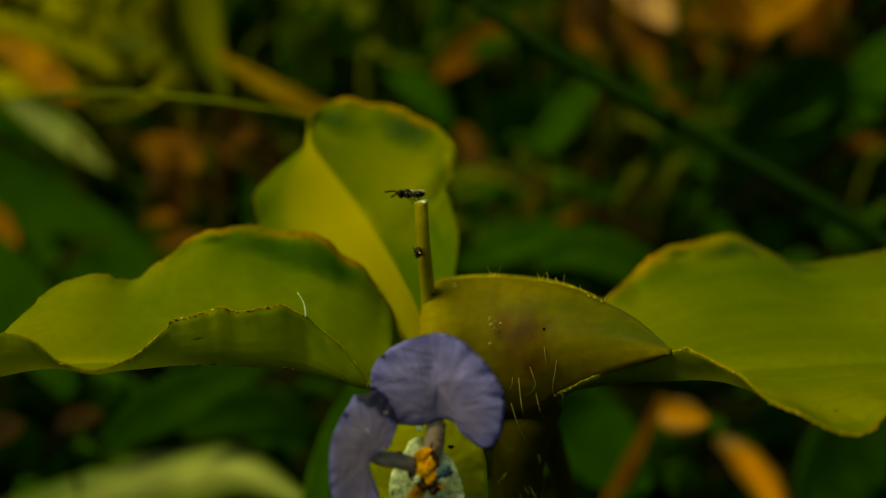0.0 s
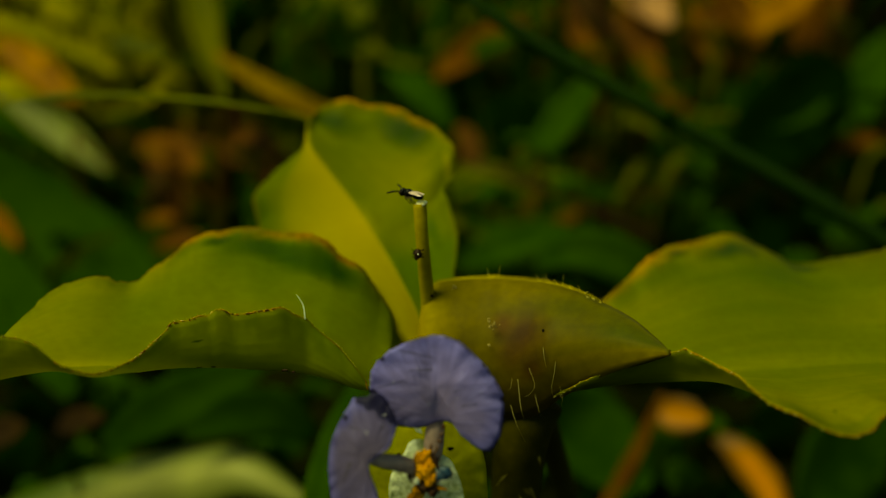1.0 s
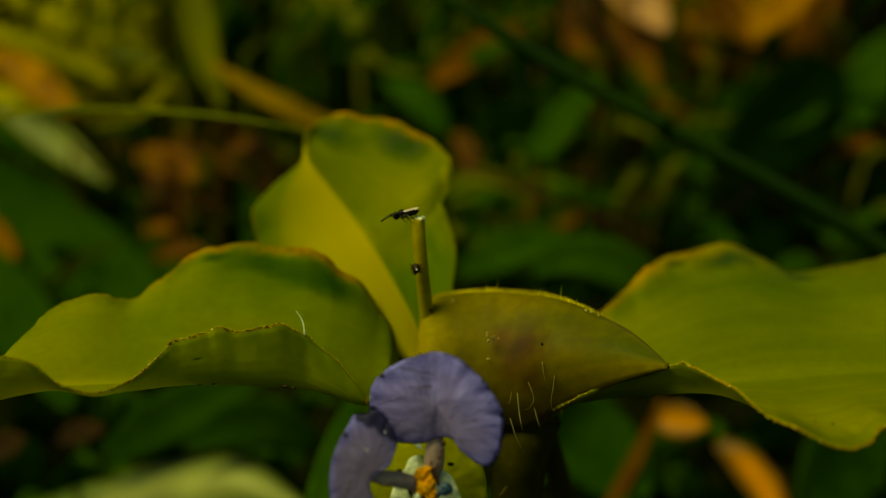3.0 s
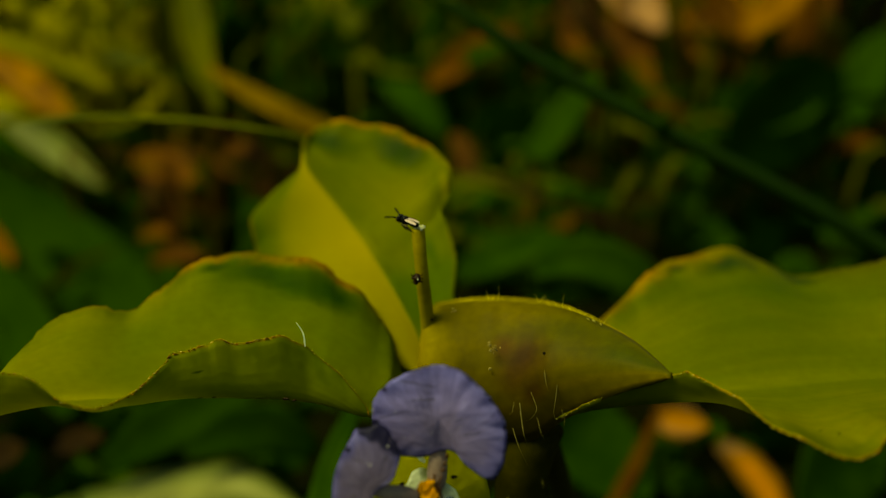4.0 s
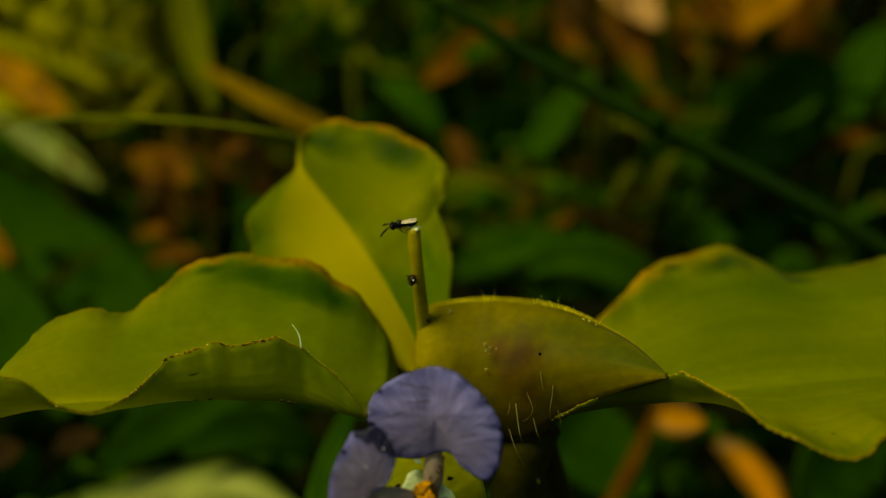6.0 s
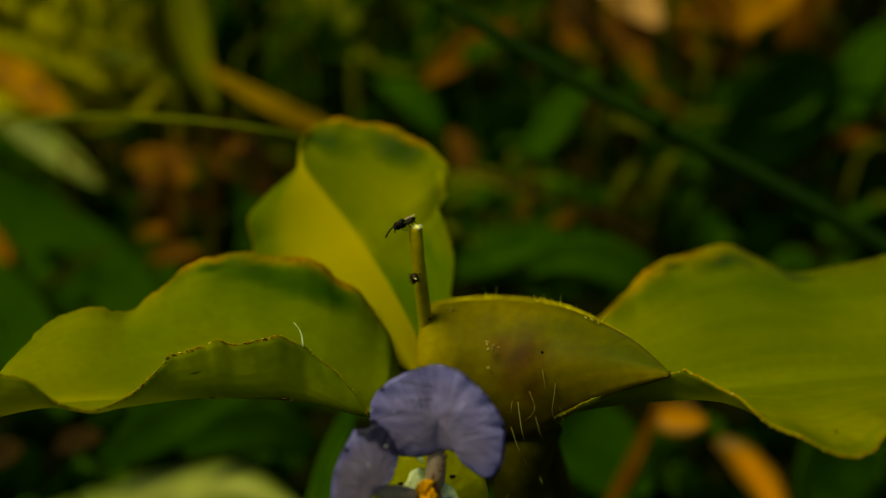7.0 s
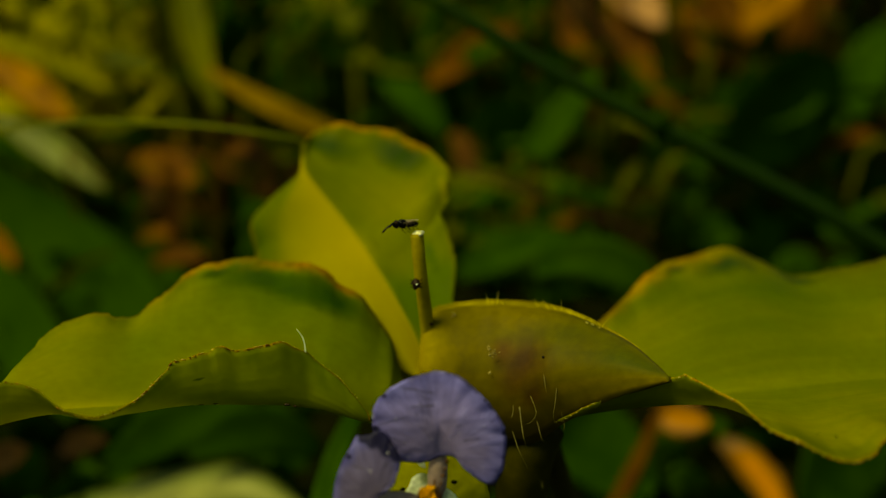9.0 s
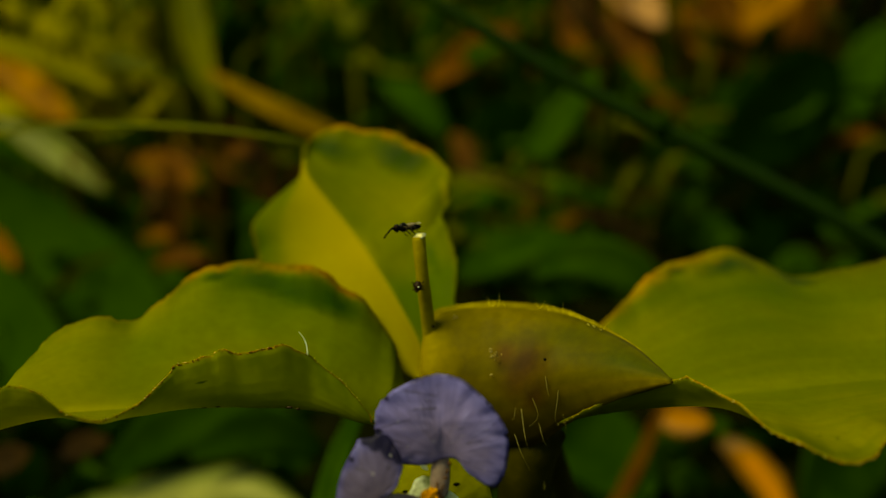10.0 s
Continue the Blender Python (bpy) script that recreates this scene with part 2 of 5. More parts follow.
def petal_material(name, root, blots, folds, seed, tone=1.0):
    """A crinkled violet petal: pleats fan out from its claw, bluer towards the rim, with dark spots (place mm, size
    mm).
    """
    k = Nodes(name, 0.55, 0.1)
    here = k.coord()

    def reach(point):
        n = k.node("ShaderNodeVectorMath")
        n.operation = 'SUBTRACT'
        k.link(here, n.inputs[0])
        n.inputs[1].default_value = (Vector(point) - Vector((6.0, 12.0, 0.0))) * MM
        far = k.node("ShaderNodeVectorMath")
        far.operation = 'LENGTH'
        k.link(n.outputs[0], far.inputs[0])
        return n.outputs[0], far.outputs["Value"]

    off, away = reach(root)
    ax = k.node("ShaderNodeSeparateXYZ")
    k.link(off, ax.inputs[0])
    angle = k.maths('ARCTAN2', ax.outputs[0], ax.outputs[2])
    fan = k.node("ShaderNodeCombineXYZ")
    k.link(k.maths('MULTIPLY', angle, 4.2), fan.inputs[0])
    k.link(k.maths('MULTIPLY', away, 260.0), fan.inputs[1])
    fan.inputs[2].default_value = seed
    fine = k.node("ShaderNodeCombineXYZ")
    k.link(k.maths('MULTIPLY', angle, 13.0), fine.inputs[0])
    k.link(k.maths('MULTIPLY', away, 620.0), fine.inputs[1])
    fine.inputs[2].default_value = seed
    pleat, crease = k.noise(1.0, 4, vec=fan.outputs[0]), k.noise(1.0, 3, vec=fine.outputs[0])
    f = k.mix(0.74, pleat, k.mix(0.35, k.noise(520, 5), crease))
    col = k.ramp(f, [(0.36, (0.066 * tone, 0.055 * tone, 0.185 * tone)), (0.52, (0.108 * tone, 0.092 * tone, 0.315 * tone)), (0.68, (0.19 * tone, 0.17 * tone, 0.48 * tone))])
    # mauve towards the claw
    col = k.mix(k.ramp(away, [(0.0003, (0.7, 0.7, 0.7)), (0.0012, (0, 0, 0))]), col, (0.125 * tone, 0.088 * tone, 0.14 * tone))
    sep = k.node("ShaderNodeSeparateXYZ")
    k.link(k.coord("UV"), sep.inputs[0])
    ring = k.mix(0.30, sep.outputs[1], k.noise(620, 4))
    rim = k.maths('MULTIPLY', k.ramp(ring, [(0.64, (0, 0, 0)), (0.82, (1, 1, 1))]), 0.6)
    col = k.mix(rim, col, k.ramp(k.noise(1100, 4), [(0.35, (0.034, 0.033, 0.20)), (0.65, (0.120, 0.112, 0.42))]))
    # thin dark scorched edge
    scorch = k.maths('MULTIPLY', k.ramp(sep.outputs[1], [(0.945, (0, 0, 0)), (0.985, (1, 1, 1))]), k.ramp(k.noise(900, 3), [(0.44, (0, 0, 0)), (0.56, (1, 1, 1))]))
    col = k.mix(k.maths('MULTIPLY', scorch, 0.85), col, (0.016, 0.012, 0.06))
    for point, wide in blots:
        far = k.maths('ADD', k.maths('DIVIDE', reach(point)[1], wide * MM), k.maths('MULTIPLY_ADD', k.noise(1500, 3), 0.7, -0.35))
        col = k.mix(k.ramp(far, [(0.62, (0.96, 0.96, 0.96)), (1.30, (0, 0, 0))]), col, (0.005, 0.004, 0.026))
    # dark crease lines drawn in the colour, each along a line from one place to another
    for a, b, wide in folds:
        a, b = (Vector(a) - Vector((6.0, 12.0, 0.0))) * MM, (Vector(b) - Vector((6.0, 12.0, 0.0))) * MM
        start = k.node("ShaderNodeVectorMath")
        start.operation = 'SUBTRACT'
        k.link(here, start.inputs[0])
        start.inputs[1].default_value = a
        along = k.node("ShaderNodeVectorMath")
        along.operation = 'DOT_PRODUCT'
        k.link(start.outputs[0], along.inputs[0])
        along.inputs[1].default_value = (b - a) / (b - a).length_squared
        back = k.node("ShaderNodeVectorMath")
        back.operation = 'SCALE'
        back.inputs[0].default_value = b - a
        k.link(k.maths('MINIMUM', 1.0, k.maths('MAXIMUM', 0.0, along.outputs["Value"])), back.inputs["Scale"])
        gap = k.node("ShaderNodeVectorMath")
        gap.operation = 'DISTANCE'
        k.link(start.outputs[0], gap.inputs[0])
        k.link(back.outputs[0], gap.inputs[1])
        far = k.maths('ADD', k.maths('DIVIDE', gap.outputs["Value"], wide * MM), k.maths('MULTIPLY_ADD', k.noise(1300, 3), 1.6, -0.8))
        col = k.mix(k.ramp(far, [(0.3, (0.5, 0.5, 0.5)), (2.1, (0, 0, 0))]), col, (0.040, 0.032, 0.035))
    # fine dark wrinkles and pale grains
    wrinkle = k.ramp(k.maths('ABSOLUTE', k.maths('SUBTRACT', crease, 0.5)), [(0.0, (0.55, 0.55, 0.55)), (0.022, (0, 0, 0))])
    wrinkle = k.maths('MULTIPLY', wrinkle, k.ramp(k.noise(700, 2), [(0.46, (0, 0, 0)), (0.6, (1, 1, 1))]))
    col = k.mix(wrinkle, col, (0.035, 0.026, 0.05))
    col = k.mix(k.ramp(k.noise(4600, 2), [(0.70, (0, 0, 0)), (0.77, (0.6, 0.6, 0.6))]), col, (0.50, 0.47, 0.58))
    k.link(col, k.p.inputs["Base Color"])
    n = k.bump(k.mix(0.45, pleat, k.mix(0.5, crease, k.noise(1800, 4))), 0.55, 0.00014)
    k.thin(col, 0.3, n)
    return k.mat


PETAL = petal_material("petal", (-0.30, -5.9, 65.6), (((-3.30, -5.6, 66.85), 0.26), ((2.88, -6.4, 66.90), 0.22), ((2.69, -6.45, 64.52), 0.30), ((-2.80, -5.4, 68.55), 0.15), ((1.95, -6.2, 68.60), 0.14)), (((-3.11, -5.6, 67.08), (-1.76, -5.77, 67.57), 0.06), ((-2.01, -5.51, 69.05), (-0.42, -5.68, 68.76), 0.08), ((-1.49, -5.72, 68.09), (-0.50, -5.77, 68.15), 0.09), ((0.96, -6.21, 66.43), (1.62, -6.29, 66.60), 0.10), ((0.56, -6.10, 67.16), (0.82, -6.15, 67.28), 0.07)), 1.0, 1.65)
SIDE_PETAL = petal_material("side petal", (-3.30, -8.4, 65.0), (((-3.34, -7.20, 67.20), 0.46), ((-2.92, -7.15, 67.28), 0.58), ((-2.52, -7.36, 66.90), 0.54), ((-2.22, -7.50, 66.55), 0.42), ((-3.74, -7.05, 67.32), 0.34), ((-4.45, -7.53, 66.66), 0.16)), (((-4.30, -7.75, 66.30), (-3.60, -7.85, 66.15), 0.08), ((-3.45, -7.75, 66.20), (-2.70, -7.75, 66.25), 0.10), ((-4.60, -8.9, 63.9), (-4.2, -8.6, 64.9), 0.10)), 4.0, 0.62)

CLAW = plain("claw", (0.17, 0.115, 0.115), (0.27, 0.19, 0.18), 600, 0.6, 0.15, share=0.25)
WHITE_PETAL = plain("white petal", (0.17, 0.20, 0.08), (0.66, 0.68, 0.56), 900, 0.4, 0.3, 0.6, share=0.45)
SEPAL = plain("sepal", (0.17, 0.165, 0.002), (0.27, 0.255, 0.004), 400, 0.6, 0.1, share=0.45)
ANTHER_Y = plain("yellow anther", (0.25, 0.085, 0.001), (0.58, 0.25, 0.004), 1500, 0.6, 0.12)
ANTHER_B = plain("blue anther", (0.003, 0.011, 0.03), (0.008, 0.036, 0.07), 1500, 0.5, 0.3)
ANTHER_D = plain("brown anther", (0.016, 0.005, 0.001), (0.05, 0.016, 0.003), 1500, 0.6, 0.2)
CHITIN = plain("chitin", (0.0012, 0.0012, 0.0012), (0.003, 0.0025, 0.0025), 4000, 0.13, 0.04, 0.2, dist=0.00001)
LEG = plain("leg", (0.012, 0.008, 0.003), (0.035, 0.022, 0.008), 4000, 0.5, 0.15)
WING = plain("wing", (0.30, 0.21, 0.19), (0.66, 0.53, 0.50), 3000, 0.35, 0.25, share=0.35)
SCARAB = plain("dark shell", (0.006, 0.003, 0.001), (0.018, 0.007, 0.002), 4000, 0.5, 0.08)
# near-black soil: shade in the gaps between weeds is put into the colour
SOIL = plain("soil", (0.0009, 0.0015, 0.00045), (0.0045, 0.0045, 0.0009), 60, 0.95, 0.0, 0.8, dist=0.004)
BLADE = plain("grass", (0.007, 0.024, 0.0005), (0.026, 0.056, 0.001), 50, 0.7, 0.0, share=0.35)
# grass darkened to near black: shade among the weeds is in the colour
BLADE_DARK = plain("dark grass, shade painted in", (0.0006, 0.0032, 0.0002), (0.0022, 0.0072, 0.0005), 60, 0.7, 0.0, share=0.3)
# the sky's gloss on this leaf is painted as a pale stripe
PAINTED_GLINT = pale_streak("grass with painted glint", (0.075, 0.088, 0.002), (0.16, 0.185, 0.035))
CULM = plain("grass culm", (0.002688, 0.00896, 0.000896), (0.006272, 0.01523, 0.000896), 60, 0.6, 0.02)
BLADE_PALE = pale_streak("pale grass", (0.030, 0.050, 0.002), (0.21, 0.21, 0.06), 0.5, 0.26)
# weed leaf colour lowered, so the leaf looks shaded by colour alone
PAINTED_SHADE_LEAF = plain("weed leaf with painted shade", (0.004, 0.0145, 0.0004), (0.0145, 0.034, 0.0006), 40, 0.7, 0.0, share=0.35)
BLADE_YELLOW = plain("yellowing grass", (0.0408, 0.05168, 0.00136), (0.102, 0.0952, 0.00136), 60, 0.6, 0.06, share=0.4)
# brighter copy of the yellow grass, with sunlight put into its colour
BLADE_PAINTED_SUN = plain("yellow grass painted sunlit", (0.1297, 0.121, 0.001729), (0.2766, 0.2248, 0.001729), 60, 0.6, 0.06, share=0.4)
DEAD = plain("dead leaf", (0.0384, 0.0128, 0.00128), (0.1344, 0.04864, 0.00256), 30, 0.75, 0.05, 0.5, share=0.2, dist=0.001)
DEAD_PALE = plain("pale dead leaf", (0.136, 0.05712, 0.01632), (0.408, 0.2108, 0.102), 40, 0.7, 0.1, 0.5, share=0.2, dist=0.001)
RED_DEAD = plain("reddish dead leaf", (0.02, 0.0075, 0.001), (0.07, 0.025, 0.001), 60, 0.75, 0.05, 0.5, share=0.2, dist=0.001)
ORANGE_DEAD = plain("orange dead leaf", (0.0867, 0.03179, 0.001445), (0.2456, 0.1011, 0.00289), 60, 0.7, 0.05, 0.4, share=0.2)
ORANGE = plain("orange leaf", (0.0702, 0.0234, 0.00117), (0.3042, 0.1287, 0.00117), 130, 0.6, 0.05, share=0.3)
RIPE = pale_streak("dying orange leaf", (0.045, 0.022, 0.001), (0.36, 0.125, 0.0005), 0.5, 0.02)
GOLD_DRY = plain("golden dry grass", (0.0612, 0.03128, 0.00136), (0.1428, 0.07888, 0.00272), 60, 0.7, 0.05, 0.4, share=0.2)
BROWN = plain("brown litter", (0.007, 0.0034, 0.001), (0.028, 0.0125, 0.001), 60, 0.8, 0.05, 0.5, share=0.15, dist=0.001)


# ---- shaping ----
def spline(points, n):
    """n points evenly along a smooth curve through the points, mm to metres."""
    p = np.array(points, float) * MM
    q = np.vstack([2 * p[0] - p[1], p, 2 * p[-1] - p[-2]])
    out = []
    for i in range(len(p) - 1):
        a, b, c, d = q[i:i + 4]
        for s in np.linspace(0, 1, 24, endpoint=False):
            out.append(0.5 * (2 * b + (c - a) * s + (2 * a - 5 * b + 4 * c - d) * s * s + (3 * b - a - 3 * c + d) * s ** 3))
    out = np.array(out + [p[-1]])
    run = np.r_[0, np.cumsum(np.linalg.norm(np.diff(out, axis=0), axis=1))]
    at = np.linspace(0, run[-1], n)
    return np.stack([np.interp(at, run, out[:, k]) for k in range(3)], 1)


def mesh_of(name, verts, faces, uvs=None, smooth=True):
    me = bpy.data.meshes.new(name)
    me.from_pydata([tuple(v) for v in verts], [], faces)
    if uvs is not None:
        lay = me.uv_layers.new(name="UVMap")
        idx = np.zeros(len(me.loops), np.int32)
        me.loops.foreach_get("vertex_index", idx)
        lay.data.foreach_set("uv", np.asarray(uvs, np.float32)[idx].ravel())
    if smooth:
        me.polygons.foreach_set("use_smooth", [True] * len(me.polygons))
    me.update()
    return me


def place(name, me, material, parent=None, label="", at=None):
    me.materials.append(material)
    ob = new(name, me)
    if parent is not None:
        ob.parent = parent
    if at is not None:
        ob.matrix_basis = at
    return tagged(ob, label)


def sheet(grid, thick, taper=0.5, closed=False):
    """A sheet with thickness over a grid of points (n, m, 3): vertices, faces, uvs."""
    n, m, _ = grid.shape
    du = np.gradient(grid, axis=0)
    if closed:
        du[0] = du[-1] = grid[1] - grid[-2]
    dv = np.gradient(grid, axis=1)
    nor = np.cross(du, dv)
    nor /= np.linalg.norm(nor, axis=2, keepdims=True) + 1e-15
    s = np.abs(np.linspace(-1, 1, m))
    th = (thick * (1 - taper * s ** 3))[None, :, None] / 2
    top, low = (grid + nor * th).reshape(-1, 3), (grid - nor * th).reshape(-1, 3)
    uu, vv = np.meshgrid(np.linspace(0, 1, n), np.linspace(0, 1, m), indexing="ij")
    uv = np.stack([uu, vv], 2).reshape(-1, 2)
    k = n * m
    faces = []
    row = lambda i: 0 if closed and i == n - 1 else i
    for i in range(n - 1):
        for j in range(m - 1):
            a, b, c, d = row(i) * m + j, row(i) * m + j + 1, row(i + 1) * m + j + 1, row(i + 1) * m + j
            faces += [(a, d, c, b), (k + a, k + b, k + c, k + d)]
    if closed:
        for i in range(n - 1):
            a, b = row(i) * m + m - 1, row(i + 1) * m + m - 1
            faces.append((a, b, k + b, k + a))
    else:
        rim = [i * m for i in range(n)] + [(n - 1) * m + j for j in range(1, m)] + [i * m + m - 1 for i in range(n - 2, -1, -1)] + [j for j in range(m - 2, 0, -1)]
        for a, b in zip(rim, rim[1:] + rim[:1]):
            faces.append((a, k + a, k + b, b))
    return np.vstack([top, low]), faces, np.vstack([uv, uv])


def leaf_grid(mid, front, back, n=110, half=14, bulge=(0, 0), ruffle=0.12, seed=0.0, crease=0.5, tuck=False, ease=1.0):
    """Points of a leaf between its two margins and its midrib. bulge: mm by which each half bows."""
    M, A, Bk = spline(mid, n), spline(front, n), spline(back, n)
    for E, o in ((A, 4.0), (Bk, 11.0)):
        w = np.array([0.7 * noise.noise(Vector((i * 29.7 / n, o, seed))) + 0.75 * noise.noise(Vector((i * 75 / n, o, seed + 5))) for i in range(n)])
        reach = np.linalg.norm(E - M, axis=1, keepdims=True)
        E += (E - M) / (reach + 1e-9) * np.minimum(reach / (5 * MM), 1) * w[:, None] * ruffle * 0.8 * MM
    rows = []
    for side, edge, bow in ((0, A, bulge[0]), (1, Bk, bulge[1])):
        tang = np.gradient(M, axis=0)
        nor = np.cross(tang, edge - M)
        nor /= np.linalg.norm(nor, axis=1, keepdims=True) + 1e-12
        size = np.minimum(1, np.linalg.norm(edge - M, axis=1) / (6 * MM))[:, None] ** ease
        cols = []
        for s in np.linspace(0, 1, half + 1):
            r = np.array([noise.noise(Vector((seed + i * 16.5 / n, s * 1.2 + 7 * side, seed))) for i in range(n)])[:, None]
            f = np.array([noise.noise(Vector((seed + i * 82.5 / n, 3.1 + 9 * side, seed))) for i in range(n)])[:, None]
            other = Bk if side == 0 else A
            round_in = M + (edge - other) * s / 2 + ((edge + other) / 2 - M) * s * s
            soft = (1 - crease) * np.clip(2.0 * np.linalg.norm(edge - M, axis=1) / (np.linalg.norm(other - M, axis=1) + 1e-9) - 0.5, 0, 1)[:, None] if tuck else 1 - crease
            cols.append((M + (edge - M) * s) * (1 - soft) + round_in * soft + nor * MM * size * (bow * 4 * s * (1 - s) + ruffle * 2.6 * r * s ** 2.5 + ruffle * 0.7 * f * s ** 8))
        rows.append(cols)
    line = rows[0][::-1] + rows[1][1:]
    return np.stack(line, 1)


def tube(points, radii, sides=10, n=24, cap=True):
    """A round stem along a smooth curve; radii in mm."""
    P = spline(points, n)
    R = np.interp(np.linspace(0, 1, n), np.linspace(0, 1, len(radii)), radii) * MM
    t = np.gradient(P, axis=0)
    t /= np.linalg.norm(t, axis=1, keepdims=True)
    ref = np.array((0.31, 0.9, 0.2)) if abs(t[0] @ np.array((0.31, 0.9, 0.2))) < 0.9 else np.array((1.0, 0, 0.1))
    verts, faces = [], []
    for p, d, r in zip(P, t, R):
        a = np.cross(d, ref)
        a /= np.linalg.norm(a)
        b = np.cross(d, a)
        for k in range(sides):
            w = 2 * math.pi * k / sides
            verts.append(p + r * (math.cos(w) * a + math.sin(w) * b))
    for i in range(n - 1):
        for k in range(sides):
            q = (k + 1) % sides
            faces.append((i * sides + k, i * sides + q, (i + 1) * sides + q, (i + 1) * sides + k))
    if cap:
        faces += [tuple(range(sides - 1, -1, -1)), tuple((n - 1) * sides + k for k in range(sides))]
    return verts, faces


def join(pieces):
    verts, faces = [], []
    for v, f in pieces:
        k = len(verts)
        verts += [tuple(x) for x in v]
        faces += [tuple(i + k for i in q) for q in f]
    return verts, faces


def ball(centre, radii, turn=(0, 0, 0), seg=14, rings=9, lump=0.0, seed=0.0):
    """An ellipsoid, in mm, turned by degrees, with a lumpy skin."""
    m = Euler([radians(a) for a in turn]).to_matrix()
    verts, faces = [], []
    for i in range(rings + 1):
        th = math.pi * i / rings
        for k in range(seg):
            w = 2 * math.pi * k / seg
            d = Vector((math.sin(th) * math.cos(w), math.sin(th) * math.sin(w), math.cos(th)))
            g = 1 + lump * noise.noise(d * 2.3 + Vector((seed, seed, 0)))
            v = m @ Vector((d.x * radii[0] * g, d.y * radii[1] * g, d.z * radii[2] * g)) + Vector(centre)
            verts.append(v * MM)
    for i in range(rings):
        for k in range(seg):
            q = (k + 1) % seg
            faces.append((i * seg + k, (i + 1) * seg + k, (i + 1) * seg + q, i * seg + q))
    return verts, faces


def hairs(roots, length, lean, thick=0.03, seed=1):
    """Fine tapering hairs from root points (metres)."""
    rng = random.Random(seed)
    out = []
    for r in roots:
        d = Vector(lean) + Vector((rng.uniform(-1, 1), rng.uniform(-1, 1), rng.uniform(-0.6, 0.6))) * 0.6
        d.normalize()
        L = length * rng.uniform(0.5, 1.3)
        bend = Vector((rng.uniform(-1, 1), rng.uniform(-1, 1), rng.uniform(-1, 1))) * 0.15 * L
        a = Vector(r) / MM
        out.append(tube([a, a + d * L * 0.5 + bend, a + d * L], [thick, thick * 0.8, thick * 0.15], 4, 5))
    return join(out)


def blade_mesh(name, points, widths, fold=0.25, n=36, facing=(0.0, -0.8, 0.6), thick=0.25):
    """A grass blade or long leaf: a folded ribbon along a curve; widths in mm."""
    P = spline(points, n)
    W = np.interp(np.linspace(0, 1, n), np.linspace(0, 1, len(widths)), widths) * MM
    t = np.gradient(P, axis=0)
    t /= np.linalg.norm(t, axis=1, keepdims=True)
    side = np.cross(t, np.array(facing))
    side /= np.linalg.norm(side, axis=1, keepdims=True)
    up = np.cross(side, t)
    s = np.linspace(-1, 1, 7)
    grid = P[:, None] + side[:, None] * (W[:, None] / 2 * s)[:, :, None] + up[:, None] * (W[:, None] / 2 * fold * np.abs(s) ** 1.3)[:, :, None]
    v, f, uv = sheet(grid, thick * MM)
    return mesh_of(name, v, f, uv)


# ---- ground ----
def ground():
    n = 90
    line = np.sinh(np.linspace(-7.2, 7.2, n)) * 0.045
    verts = []
    for y in line:
        for x in line:
            z = 0.006 * noise.noise(Vector((x * 22, y * 22, 0))) + 0.003 * noise.noise(Vector((x * 70, y * 70, 3)))
            verts.append((x, y + 0.2, z))
    faces = [(i * n + j, i * n + j + 1, (i + 1) * n + j + 1, (i + 1) * n + j) for i in range(n - 1) for j in range(n - 1)]
    ob = place("ground", mesh_of("ground", verts, faces), SOIL, None, "soil painted near black under low weeds and dead leaves")
    tagged(ob, category="ground", kind="structure")


ground()


# ---- the dayflower plant ----
plant = new("dayflower_plant")
plant.location = (0.006, 0.012, 0.0)
tagged(plant, "low dayflower plant with wavy yellow-green leaves and a violet flower", "plant")
TO_PLANT = Matrix.Translation((-0.006, -0.012, 0.0))


def of_plant(name, geo, material, parent=None, label="", uvs=None):
    me = mesh_of(name, geo[0], geo[1], geo[2] if len(geo) > 2 else None)
    if parent is None:
        me.transform(TO_PLANT)
        return place(name, me, material, plant, label)
    me.transform(TO_PLANT)
    return place(name, me, material, parent, label)


def margin_points(grid, which, lo, hi, count, seed):
    rng = random.Random(seed)
    line = grid[:, which]
    return [line[min(len(line) - 1, int(rng.uniform(lo, hi) * len(line)))] for _ in range(count)]


def crust(grid, which, lo, hi, count, seed, parent, size=1.0):
    """Dry brown and pale crumbs in uneven runs along a leaf's edge, lying along it."""
    rng = random.Random(seed)
    line = grid[:, which] / MM
    bits = []
    for _ in range(count):
        at = rng.uniform(lo, hi)
        if noise.noise(Vector((at * 60, seed, 0))) + rng.uniform(-0.5, 0.5) < -0.12:
            continue
        i = min(len(line) - 2, int(at * (len(line) - 1)))
        step = line[i + 1] - line[i]
        slope = -math.degrees(math.atan2(step[2], step[0]))
        r = size * rng.uniform(0.014, 0.046)
        q = line[i] + step * rng.random() + np.array((0, rng.uniform(-0.06, 0.03), rng.uniform(-0.08, 0.01)))
        bits.append(ball(q, (r * rng.uniform(1.3, 3.2), 0.05, r * 0.75), (0, slope + rng.uniform(-30, 30), 0), 7, 5, 0.9, rng.uniform(0, 50)))
    of_plant("dry_rim", join(bits), CRUST, parent, "crumbly dry orange-brown rim of the leaf")


